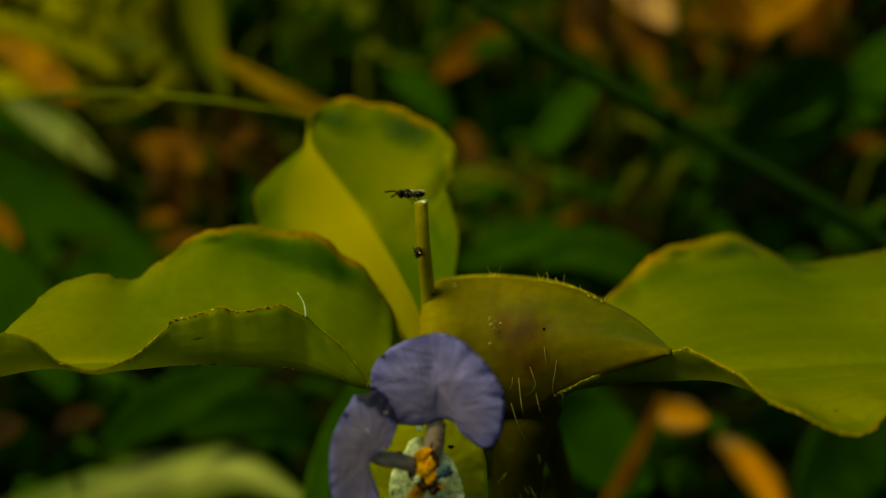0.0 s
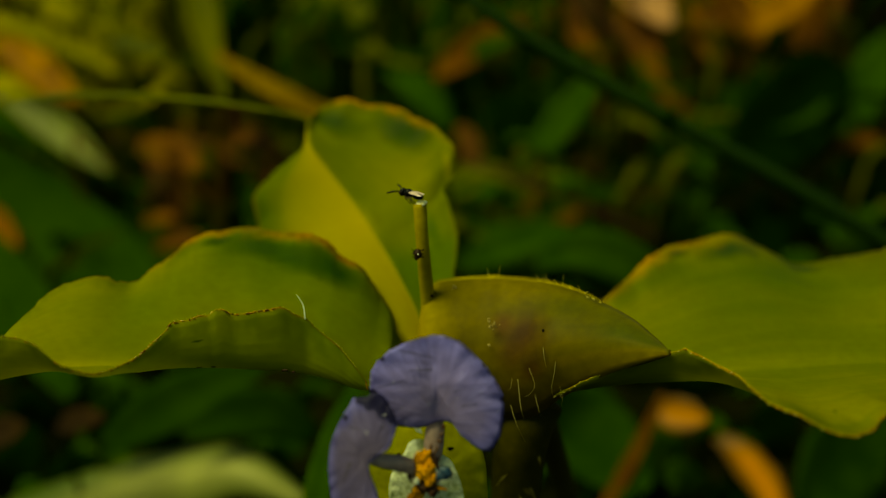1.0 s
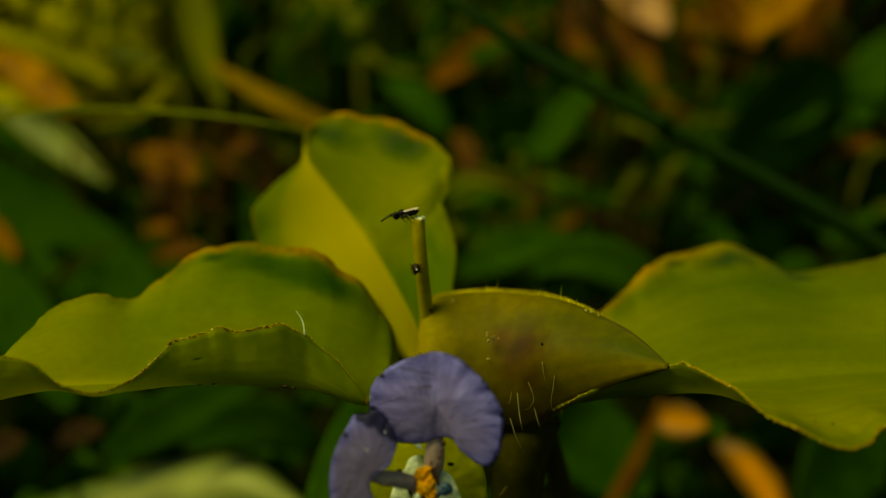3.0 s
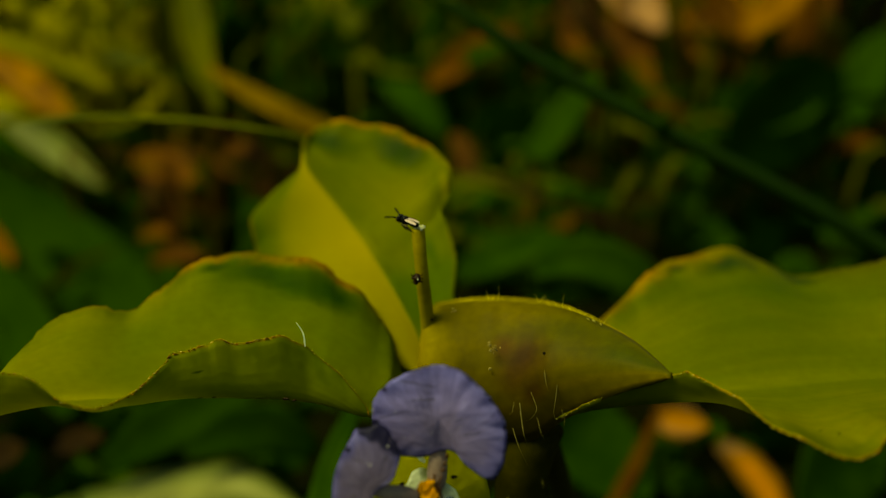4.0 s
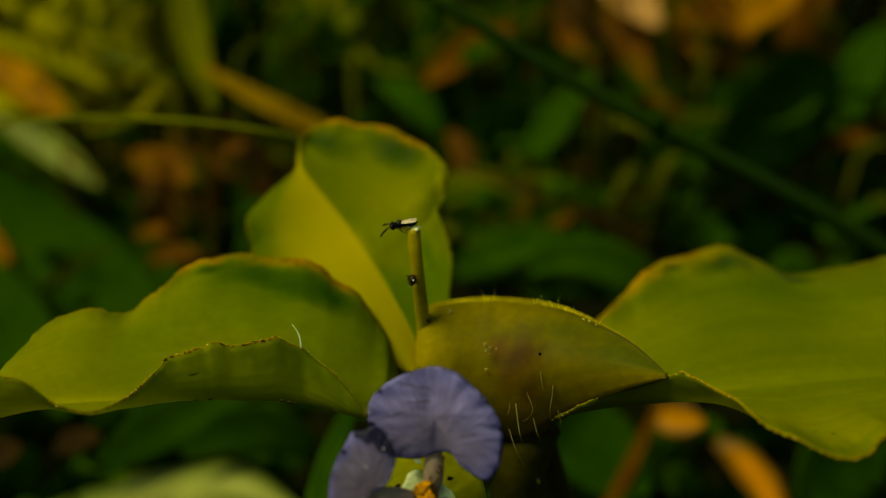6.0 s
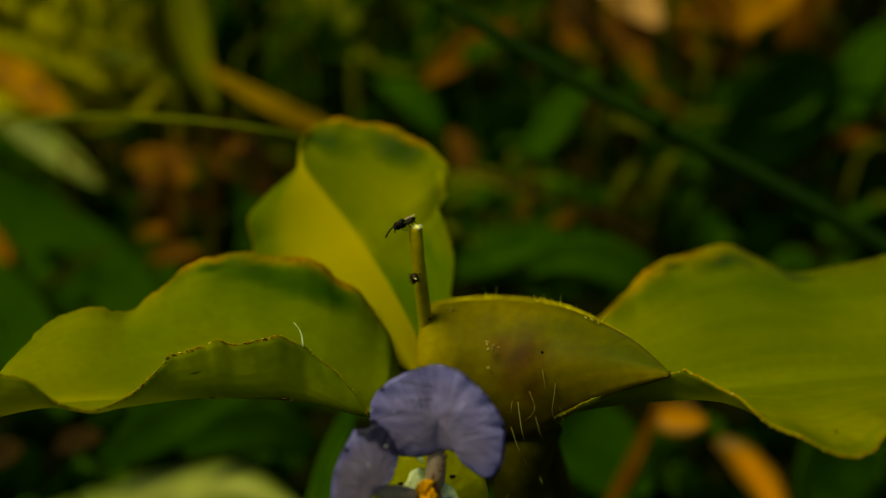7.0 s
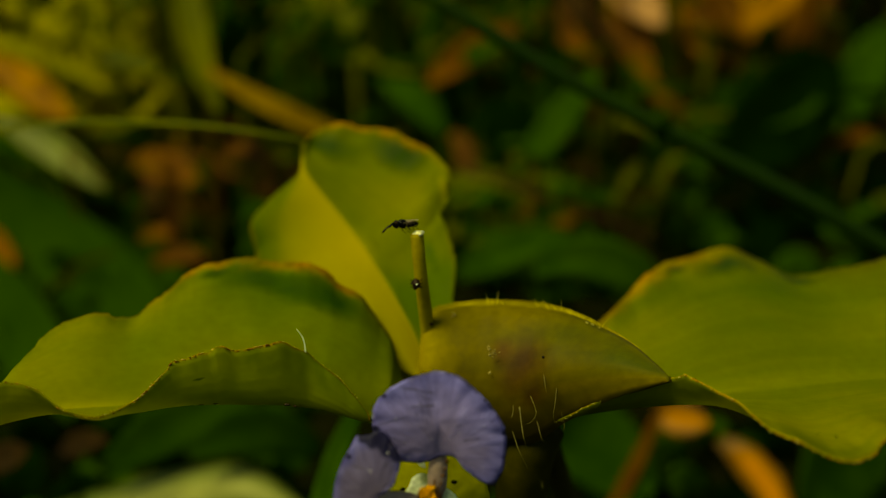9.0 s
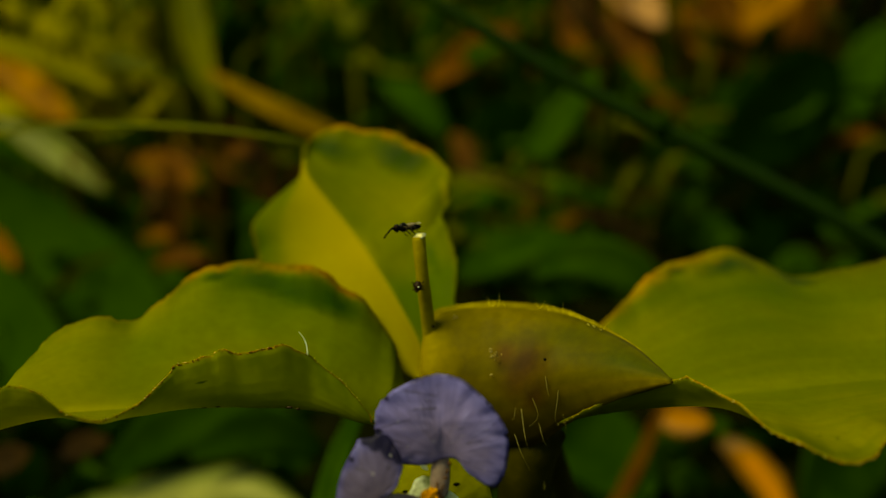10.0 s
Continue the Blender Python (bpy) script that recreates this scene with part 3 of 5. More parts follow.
def leaf_left():
    mid = [(-2.10, 5.17, 62.01), (-4.38, 3.04, 62.09), (-6.87, 2.41, 63.19), (-9.58, 1.67, 64.04), (-13.42, 0.87, 64.73), (-17.11, -0.02, 65.19), (-20.34, -0.95, 65.56), (-22.85, -2.00, 65.62), (-25.76, -2.34, 64.78), (-28.10, -2.61, 64.11)]
    front = [(-2.40, 4.16, 62.20), (-4.09, 2.24, 62.33), (-4.46, 2.33, 63.05), (-5.91, 3.03, 64.74), (-6.88, 3.36, 65.47), (-7.68, 3.64, 66.12), (-8.39, 3.25, 66.73), (-8.95, 2.94, 67.23), (-9.53, 2.66, 67.3), (-10.68, 2.16, 67.33), (-11.47, 1.76, 67.38), (-11.87, 1.51, 67.84), (-12.27, 1.27, 67.89), (-12.7, 1.06, 67.65), (-13.67, 0.59, 67.68), (-14.36, 0.24, 67.69), (-14.58, -0.07, 67.38), (-15.02, -0.74, 67.12), (-15.63, -1.79, 66.79), (-16.34, -3.15, 66.88), (-17.27, -4.46, 67.1), (-18.89, -3.96, 67.64), (-20.09, -3.33, 68.27), (-21.13, -2.88, 68.45), (-22.15, -2.56, 68.25), (-23.38, -2.59, 67.63), (-24.67, -2.62, 66.75), (-28.10, -2.61, 64.11)]
    back = [(-2.4, 7.4, 61.25), (-2.99, 9.2, 62.71), (-3.95, 11.0, 64.25), (-5.27, 12.1, 65.78), (-6.60, 12.53, 66.88), (-7.96, 13.17, 67.14), (-9.89, 13.88, 67.55), (-13.01, 14.58, 67.68), (-15.14, 13.89, 67.58), (-16.93, 12.68, 67.25), (-18.10, 11.30, 66.51), (-19.06, 10.02, 66.00), (-20.14, 9.02, 66.21), (-21.87, 8.18, 66.80), (-23.36, 7.01, 66.57), (-24.01, 4.72, 66.24), (-24.24, 2.36, 65.73), (-25.60, -0.09, 65.02), (-28.10, -2.61, 64.11)]
    g = leaf_grid(mid, front, back, n=170, bulge=(0.3, -0.8), ruffle=0.24, seed=2.0, crease=0.5, ease=2.4)
    ob = of_plant("leaf", sheet(g, 0.22 * MM, 0.7), LEAF, None, "wavy yellow-green leaf folded like a trough")
    of_plant("margin_hairs", hairs(margin_points(g, 0, 0.12, 0.95, 420, 3), 0.16, (0, -0.5, 0.6), 0.014, 4), HAIR, ob, "fine pale hairs along the leaf edge")
    crust(g, 0, 0.27, 0.56, 300, 31, ob)
    crust(g, 0, 0.56, 0.92, 110, 33, ob, 0.8)
    crust(g, 0, 0.08, 0.27, 60, 37, ob, 0.6)
    for c, r in (((-13.20, 0.41, 64.91), 0.10), ((-12.46, 0.50, 64.87), 0.08), ((-8.73, 1.30, 64.18), 0.12), ((-8.28, 1.35, 64.04), 0.08), ((-13.35, 0.38, 66.44), 0.09), ((-12.84, 0.41, 66.53), 0.07), ((-14.18, -0.21, 66.58), 0.05)):
        of_plant("speck", ball(c, (r * 1.6, 0.05, r * 0.6), lump=0.7, seed=r * 50), SCARAB, ob, "tiny dark speck of dirt")
    of_plant("hair", tube([(-7.79, 3.53, 66.24), (-7.81, 3.49, 66.94), (-7.94, 3.46, 67.40), (-8.16, 3.41, 67.81)], [0.05, 0.038, 0.012], 6, 12), WHITE_HAIR, ob, "single long white hair")


def leaf_back():
    mid = [(-1.28, 8.24, 61.60), (-1.73, 10.90, 62.84), (-3.89, 15.99, 64.77), (-6.74, 21.20, 66.98), (-10.03, 25.53, 69.70), (-10.62, 27.98, 70.42), (-10.58, 29.45, 71.38)]
    left = [(-1.75, 8.21, 61.75), (-4.86, 9.60, 62.90), (-8.66, 13.83, 63.00), (-12.66, 19.45, 62.66), (-14.58, 24.6, 64.54), (-14.56, 26.1, 66.17), (-13.7, 26.5, 67.39), (-12.08, 26.5, 68.41), (-10.28, 26.3, 69.39), (-10.60, 27.98, 70.42), (-10.58, 29.45, 71.38)]
    right = [(-0.86, 8.30, 61.77), (0.40, 9.94, 63.15), (0.72, 13.50, 63.94), (1.06, 16.50, 66.04), (0.65, 19.12, 67.19), (0.16, 20.61, 68.19), (0.78, 21.14, 69.52), (0.95, 22.21, 70.83), (-0.26, 25.17, 71.49), (-1.94, 27.50, 71.91), (-4.25, 29.78, 72.22), (-7.51, 30.91, 72.32), (-9.57, 30.80, 72.07), (-10.58, 29.45, 71.38)]
    g = leaf_grid(mid, right, left, bulge=(0.8, 0.8), ruffle=0.24, seed=8.0, crease=0.5, tuck=True)
    of_plant("leaf", sheet(g, 0.28 * MM, 0.6), LEAF_PALE_RIB, None, "upright yellow-green leaf with a pale midrib and orange edge")


def leaf_right():
    mid = [(5.80, 4.36, 60.00), (7.13, 3.35, 61.53), (10.15, 2.24, 62.77), (13.36, 2.31, 62.95), (16.73, 2.93, 63.15), (22.18, 4.38, 62.72), (27.66, 5.32, 62.39), (33.67, 6.21, 61.91), (38.46, 6.96, 61.10)]
    front = [(5.53, 3.52, 60.59), (6.87, 1.64, 62.61), (9.07, 0.34, 64.74), (10.88, -0.72, 66.11), (11.83, -1.55, 66.73), (12.45, -2.41, 67.28), (13.22, -3.88, 67.66), (13.96, -4.99, 67.56), (14.58, -6.21, 67.22), (15.16, -7.29, 67.20), (16.08, -8.38, 67.19), (16.76, -9.02, 66.95), (17.89, -9.09, 66.76), (19.11, -8.54, 66.79), (20.83, -7.09, 66.38), (25.58, -3.48, 64.63), (38.46, 6.96, 61.10)]
    back = [(6.46, 7.17, 58.95), (8.47, 10.90, 60.18), (10.83, 14.66, 61.49), (12.78, 17.12, 62.24), (14.82, 19.51, 62.81), (17.29, 22.27, 62.96), (20.21, 24.36, 62.79), (22.87, 25.91, 62.62), (24.45, 25.72, 62.16), (26.14, 24.41, 61.57), (27.55, 23.25, 61.38), (29.35, 22.29, 61.69), (31.09, 21.50, 62.39), (32.35, 20.80, 63.32), (34.81, 19.92, 63.82), (37.35, 14.12, 62.82), (38.46, 6.96, 61.10)]
    g = leaf_grid(mid, front, back, bulge=(-0.4, 0.8), ruffle=0.2, seed=15.0, crease=0.3)
    ob = of_plant("leaf", sheet(g, 0.22 * MM, 0.7), LEAF_BROAD, None, "broad wavy yellow-green leaf with parallel veins")
    of_plant("margin_hairs", hairs(margin_points(g, 0, 0.05, 0.75, 420, 6), 0.15, (0, -0.4, -0.2), 0.012, 5), HAIR, ob, "fine pale hairs along the leaf edge")
    crust(g, 0, 0.22, 0.80, 300, 35, ob, 0.9)
    for c, r in (((17.95, -7.6, 66.95), 0.07), ((17.2, -7.4, 67.0), 0.05)):
        of_plant("speck", ball(c, (r, r, r * 0.6), lump=0.6, seed=r * 60), SCARAB, ob, "tiny dark speck of dirt")


def spathe():
    fold = [(-0.66, 6.21, 61.91), (2.24, 4.37, 60.03), (4.86, 3.25, 59.94), (6.94, 2.01, 62.21), (9.07, 0.29, 64.63), (10.54, -0.97, 66.04), (11.63, -1.99, 66.99)]
    near = [(-1.30, 6.60, 64.21), (-1.10, 7.33, 65.75), (-0.31, 7.64, 66.52), (0.89, 7.63, 66.78), (2.93, 7.49, 66.96), (5.58, 6.68, 67.09), (7.46, 5.61, 67.10), (9.03, 3.96, 67.03), (10.39, 1.81, 67.05), (11.33, -0.41, 66.89), (11.63, -1.99, 66.99)]
    far = [(-1.16, 9.74, 62.64), (-0.70, 11.60, 64.59), (0.59, 12.24, 64.83), (3.20, 12.31, 65.00), (6.07, 11.32, 65.23), (8.07, 9.76, 65.37), (9.69, 7.63, 65.43), (10.99, 4.51, 65.73), (11.67, 0.90, 66.14), (11.65, -1.90, 66.94)]
    g = leaf_grid(fold, near, far, bulge=(1.7, -1.0), ruffle=0.04, seed=21.0, crease=0.8)
    ob = of_plant("spathe", sheet(g, 0.3 * MM), SPATHE, None, "folded hairy olive-brown bract around the flower buds")
    of_plant("top_hairs", hairs(margin_points(g, 0, 0.30, 0.72, 15, 9), 0.75, (0, 0, 1), 0.011, 8), HAIR, ob, "fine upright white hairs")
    for pts, r in ((((6.42, 2.2, 64.80), (6.24, 1.5, 63.80), (6.10, 1.2, 63.12), (6.19, 1.2, 62.51)), 0.045), (((4.89, 2.0, 63.85), (5.16, 1.4, 63.10), (4.83, 1.2, 62.61), (4.55, 1.2, 62.51)), 0.030), (((4.26, 1.9, 63.20), (4.38, 0.9, 62.05), (4.59, 0.8, 61.21)), 0.075), (((3.86, 1.6, 61.75), (4.16, 0.9, 60.95), (4.67, 0.8, 59.80)), 0.045), (((5.27, 1.9, 62.20), (5.44, 1.3, 61.58), (5.61, 1.2, 61.22)), 0.040), (((5.67, 2.4, 64.95), (5.71, 1.8, 64.50), (5.79, 1.6, 64.15)), 0.035), (((3.95, 2.2, 63.1), (3.84, 1.7, 62.8), (3.66, 1.6, 62.66)), 0.022), (((6.60, 1.9, 62.9), (6.75, 1.4, 62.3), (6.70, 1.3, 61.9)), 0.022)):
        of_plant("bristle", tube(pts, [r * 0.5, r * 0.5, r * 0.12], 6, 14), BRISTLE, ob, "long white bristle under the bract")
    rng = random.Random(3)
    spots = [((3.02, 4.45, 65.48), 0.26, 9), ((2.72, 4.35, 65.80), 0.16, 4), ((2.70, 4.05, 64.40), 0.10, 4), ((3.50, 3.55, 62.75), 0.12, 4), ((0.75, 7.25, 66.60), 0.35, 5)]
    for c, wide, count in spots:
        bits = [ball((c[0] + rng.gauss(0, wide * 0.6), c[1] - 0.25, c[2] + rng.gauss(0, wide * 0.5)), (rng.uniform(0.03, 0.11), 0.05, rng.uniform(0.02, 0.06)), (0, rng.uniform(-60, 60), 0), 8, 6, 0.9, rng.uniform(0, 40)) for _ in range(count)]
        of_plant("blister", join(bits), BLISTER, ob, "pale dry blistered crust on the bract")
    for i, (c, r) in enumerate((((8.29, 4.07, 67.30), 0.10), ((8.58, 3.85, 67.29), 0.13), ((8.91, 3.51, 67.24), 0.09))):
        of_plant("crumb", ball(c, (r * 0.8, 0.05, r * 0.3), (0, 35, 0), lump=0.9, seed=i * 4.0), HAIR, ob, "white crumb on the bract's edge")
    of_plant("speck", ball((5.72, 3.14, 65.66), (0.08, 0.08, 0.08)), CHITIN, ob, "tiny dark speck")


def stems():
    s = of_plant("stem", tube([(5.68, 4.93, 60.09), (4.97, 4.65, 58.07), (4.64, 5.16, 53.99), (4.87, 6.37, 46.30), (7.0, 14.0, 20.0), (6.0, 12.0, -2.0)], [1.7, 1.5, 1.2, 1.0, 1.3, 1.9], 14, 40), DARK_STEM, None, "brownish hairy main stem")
    rng = random.Random(5)
    pts = spline([(5.08, 3.58, 59.15), (4.67, 3.73, 54.18)], 30)
    of_plant("stem_hairs", hairs([pts[rng.randrange(30)] + np.array((rng.uniform(-1.2, 1.2) * MM, 0, 0)) for _ in range(6)], 1.1, (0, -0.4, -0.6), 0.014, 14), HAIR, s, "sparse white hairs")
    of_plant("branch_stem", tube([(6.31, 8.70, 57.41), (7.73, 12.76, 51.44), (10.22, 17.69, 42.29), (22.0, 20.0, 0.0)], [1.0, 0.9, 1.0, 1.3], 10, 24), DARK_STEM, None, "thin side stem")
    of_plant("leaf_base", tube([(-2.23, 6.52, 61.34), (0.56, 6.43, 59.80), (4.04, 5.54, 58.92), (5.73, 5.24, 59.51)], [1.2, 1.6, 1.6, 1.3], 12, 20), DARK_STEM, None, "sheathing leaf base round the stem, coloured dark")


def cut_stalk():
    s = of_plant("flower_stalk", tube([(-0.82, 6.79, 64.69), (-0.88, 6.96, 65.92), (-1.03, 6.56, 68.13), (-1.18, 6.56, 70.27), (-1.28, 7.01, 71.91)], [0.43, 0.42, 0.40, 0.38, 0.40], 16, 30), STEM, None, "upright cut-off flower stalk")
    of_plant("cut_end", join([ball((-1.20, 6.98, 71.93), (0.28, 0.28, 0.15), lump=0.8), ball((-1.42, 6.9, 71.88), (0.16, 0.2, 0.10), lump=0.8, seed=4.0), ball((-1.10, 6.72, 72.00), (0.13, 0.12, 0.10), lump=0.8, seed=9.0)]), PITH, s, "pale dried cut end")
    of_plant("joint", ball((-0.61, 6.56, 66.26), (0.11, 0.08, 0.10), lump=0.4), SCARAB, s, "dark spot at the joint")


def petal(name, centre, outline, depth_in, seed, label, parent, material=None, cup=0.7, thick=0.16, ragged=1.0):
    """A rounded petal: rings from its centre to a smooth closed outline with a finely ragged edge, cupped and crinkled."""
    ring = spline(outline + [outline[0]], 169)[:-1]
    c = np.array(centre) * MM
    view = np.array((0.0, -math.cos(radians(22)), math.sin(radians(22))))
    n, rings = len(ring), 16
    nick = [1 + ragged * (0.012 * noise.noise(Vector((k * 0.31, seed, 2))) + 0.012 * noise.noise(Vector((k * 0.9, seed, 7)))) for k in range(n)]
    grid = []
    for k in range(n + 1):
        row = []
        for s in np.linspace(0.004, 1, rings):
            p = c + (ring[k % n] - c) * s * (1 + (nick[k % n] - 1) * s ** 6)
            q = np.linalg.norm(p - c) / (3.0 * MM)
            w = Vector(p * 900)
            h = cup * depth_in * (1 - q * q) + 0.05 * noise.noise(w + Vector((seed, 0, 0))) + 0.025 * noise.noise(w * 3) + 0.15 * s ** 5 * noise.noise(Vector((math.cos(k * 2 * math.pi / n) * 5, math.sin(k * 2 * math.pi / n) * 5, seed)))
            row.append(p + view * h * MM)
        grid.append(row)
    grid = np.array(grid)
    grid[-1] = grid[0]
    v, f, uv = sheet(grid, thick * MM, 0.3, closed=True)
    return of_plant(name, (v, f, uv), material or PETAL, parent, label)


def flower():
    base = of_plant("flower", join([tube([(0.54, 4.56, 60.51), (0.03, 0.14, 60.24), (-0.56, -3.62, 60.29), (-0.77, -5.14, 60.53)], [0.6, 0.7, 0.9, 0.6], 12, 18), ball((-0.77, -4.83, 60.75), (1.0, 0.8, 0.9), lump=0.3)]), SEPAL, None, "violet-blue flower with yellow stamens")
    petal("petal", (-0.24, -5.70, 67.21), [(-3.45, -5.52, 66.82), (-3.32, -5.43, 67.99), (-2.76, -5.36, 68.7), (-2.07, -5.4, 69.2), (-1.16, -5.35, 69.57), (-0.24, -5.4, 69.77), (0.74, -5.62, 69.58), (1.52, -5.9, 68.99), (2.16, -6.14, 68.32), (2.69, -6.33, 67.48), (2.91, -6.45, 66.61), (2.83, -6.53, 65.51), (2.58, -6.58, 64.6), (2.15, -6.56, 64.15), (1.56, -6.39, 64.32), (0.97, -6.11, 64.74), (0.43, -5.81, 65.31), (-0.25, -5.59, 65.23), (-0.93, -5.63, 64.96), (-2.13, -5.63, 65.0), (-2.78, -5.57, 65.4), (-3.25, -5.54, 66.15)], 0.3, 1.0, "broad rounded violet-blue petal", base, cup=0.5)
    of_plant("claw", tube([(-0.25, -5.15, 65.27), (-0.33, -5.25, 64.89), (-0.36, -5.35, 64.5), (-0.41, -5.5, 64.02), (-0.44, -5.6, 63.5), (-0.52, -5.40, 63.00), (-0.69, -4.70, 61.07)], [0.30, 0.48, 0.50, 0.42, 0.36, 0.28, 0.22], 14, 30), CLAW, base, "narrow pinkish petal stalk")
    of_plant("claw_edge", join([ball(c, (0.09, 0.07, 0.13), (0, 40 * i, 0), 9, 6, 0.8, i * 3.0) for i, c in enumerate(((0.08, -6.15, 65.27), (-0.03, -6.15, 64.83), (-0.14, -6.15, 64.45)))]), ANTHER_D, base, "dark brown ragged edge of the petal stalk")
    petal("petal", (-3.75, -8.12, 65.15), [(-4.07, -6.89, 67.35), (-3.49, -6.88, 67.37), (-3.29, -6.82, 67.49), (-2.97, -6.78, 67.55), (-2.66, -6.88, 67.37), (-2.47, -7.02, 67.1), (-2.24, -7.18, 66.8), (-2.08, -7.42, 66.35), (-2.1, -7.54, 66.12), (-2.23, -7.74, 65.74), (-2.44, -7.96, 65.33), (-2.9, -8.1, 65.06), (-3.29, -8.24, 64.79), (-3.34, -8.44, 64.43), (-3.2, -8.7, 63.94), (-2.89, -9.12, 63.17), (-3.06, -9.66, 62.17), (-3.69, -9.9, 61.74), (-4.47, -9.66, 62.17), (-4.95, -9.18, 63.05), (-5.11, -8.82, 63.72), (-5.2, -8.4, 64.5), (-5.13, -7.92, 65.4), (-4.86, -7.52, 66.14), (-4.5, -7.22, 66.71)], 0.5, 5.0, "side violet-blue petal, dark at its upper end", base, SIDE_PETAL, cup=0.5)
    of_plant("claw", tube([(-3.73, -8.2, 64.91), (-3.28, -8.05, 64.72), (-2.6, -7.75, 64.42), (-1.96, -7.45, 64.09), (-1.5, -7.1, 63.63), (-1.22, -6.00, 62.40), (-0.95, -4.89, 61.14)], [0.08, 0.36, 0.40, 0.36, 0.30, 0.26, 0.22], 14, 30), CLAW, base, "narrow pinkish petal stalk")
    petal("lower_petal", (-0.80, -5.85, 61.80), [(-1.84, -5.34, 63.36), (-1.67, -5.21, 63.73), (-1.28, -5.14, 63.94), (-0.89, -5.16, 63.86), (-0.44, -5.29, 63.49), (0.03, -5.38, 63.22), (0.45, -5.5, 62.87), (0.78, -5.72, 62.2), (1.0, -5.97, 61.45), (1.06, -6.28, 60.54), (0.45, -6.59, 59.59), (-0.95, -6.69, 59.32), (-2.21, -6.51, 59.86), (-2.62, -6.1, 61.07), (-2.59, -5.78, 62.02), (-2.25, -5.52, 62.82)], 0.4, 9.0, "small translucent whitish lower petal", base, WHITE_PETAL, 0.5, 0.10)
    petal("sepal", (-0.75, -3.30, 60.6), [(-4.02, -3.24, 61.78), (-3.18, -2.91, 63.44), (-2.29, -2.75, 64.25), (-0.99, -2.67, 64.64), (0.46, -2.67, 64.64), (1.48, -2.85, 63.74), (2.11, -3.24, 61.78), (2.3, -3.51, 60.39), (2.31, -3.84, 58.68), (1.82, -4.2, 56.78), (-0.42, -4.38, 55.81), (-2.52, -4.29, 56.3), (-3.63, -3.84, 58.68)], 0.6, 12.0, "yellow-green boat-shaped sepal", base, SEPAL, 0.6, 0.25, 0.4)
    heart = (-0.75, -4.87, 60.65)
    for i, (pt, mat, r, tilt) in enumerate((((-0.95, -7.10, 64.10), ANTHER_Y, (0.30, 0.20, 0.36), 12), ((-0.80, -7.30, 63.58), ANTHER_Y, (0.36, 0.24, 0.40), -14), ((-0.52, -7.38, 63.14), ANTHER_Y, (0.26, 0.20, 0.32), 10), ((-1.16, -7.30, 62.52), ANTHER_Y, (0.22, 0.18, 0.30), 20), ((-1.30, -7.25, 62.02), ANTHER_Y, (0.30, 0.22, 0.28), -30), ((-0.78, -7.42, 62.80), ANTHER_D, (0.28, 0.16, 0.24), 30), ((-0.42, -7.44, 62.56), ANTHER_D, (0.22, 0.16, 0.26), -20), ((-1.08, -7.36, 62.90), ANTHER_D, (0.14, 0.12, 0.24), 0), ((0.04, -7.30, 63.42), ANTHER_B, (0.36, 0.20, 0.20), 24))):
        of_plant("anther", join([ball(np.array(pt) + np.array((q * r[0] * 0.34, 0.05 * q, 0.06 * q)), (r[0] * 0.85, r[1] * 1.1, r[2]), (0, tilt + 14 * q, 0), 18, 12, 0.9, i * 3.0 + q) for q in (-1, 1)]), mat, base, "pollen-covered anther")
        of_plant("filament", tube([pt, (np.array(pt) * 0.5 + np.array(heart) * 0.5 + np.array((0.1, 0, 0.1))).tolist(), heart], [0.07, 0.08, 0.09], 6, 10), CLAW, base, "thin filament")
    of_plant("fleck", ball((-1.23, -7.55, 63.16), (0.16, 0.08, 0.20), (0, 20, 0), lump=0.8), WHITE_HAIR, base, "white pollen fleck")
    of_plant("fleck", ball((-0.08, -7.45, 62.68), (0.26, 0.07, 0.07), (0, 18, 0), lump=0.9), ANTHER_Y, base, "yellow pollen fleck")
    for pts, r in ((((-0.53, -6.70, 64.62), (-0.56, -6.98, 64.34), (-0.32, -7.08, 63.94), (-0.18, -7.25, 63.50)), 0.10), (((-0.22, -6.60, 64.40), (-0.42, -6.92, 64.15), (-0.38, -7.05, 63.98)), 0.07), (((-1.64, -7.25, 64.26), (-1.46, -7.40, 63.92), (-1.58, -7.42, 63.39), (-1.36, -7.42, 62.95)), 0.09), (((-1.40, -7.30, 64.05), (-1.22, -7.46, 63.80), (-1.02, -7.50, 63.62)), 0.06)):
        of_plant("style", tube(pts, [r * 0.8, r, r * 1.1, r * 0.6], 8, 16), ANTHER_D, base, "dark reddish thread between the anthers")
    for c, r in (((0.40, -5.45, 63.55), 0.15), ((-2.18, -5.20, 63.05), 0.12), ((0.42, -7.30, 63.32), 0.08)):
        of_plant("speck", ball(c, (r, r * 0.6, r * 0.7), lump=0.8, seed=r * 70), CHITIN, base, "dark crumb")
    of_plant("white_scale", ball((-1.19, -5.2, 64.5), (0.13, 0.05, 0.30), (0, -45, 0), lump=0.4), WHITE_HAIR, base, "pale scale behind the petal stalk")


leaf_left()
leaf_back()
leaf_right()
spathe()
stems()
cut_stalk()
flower()


# ---- insects on the stalk ----
FEELERS = []


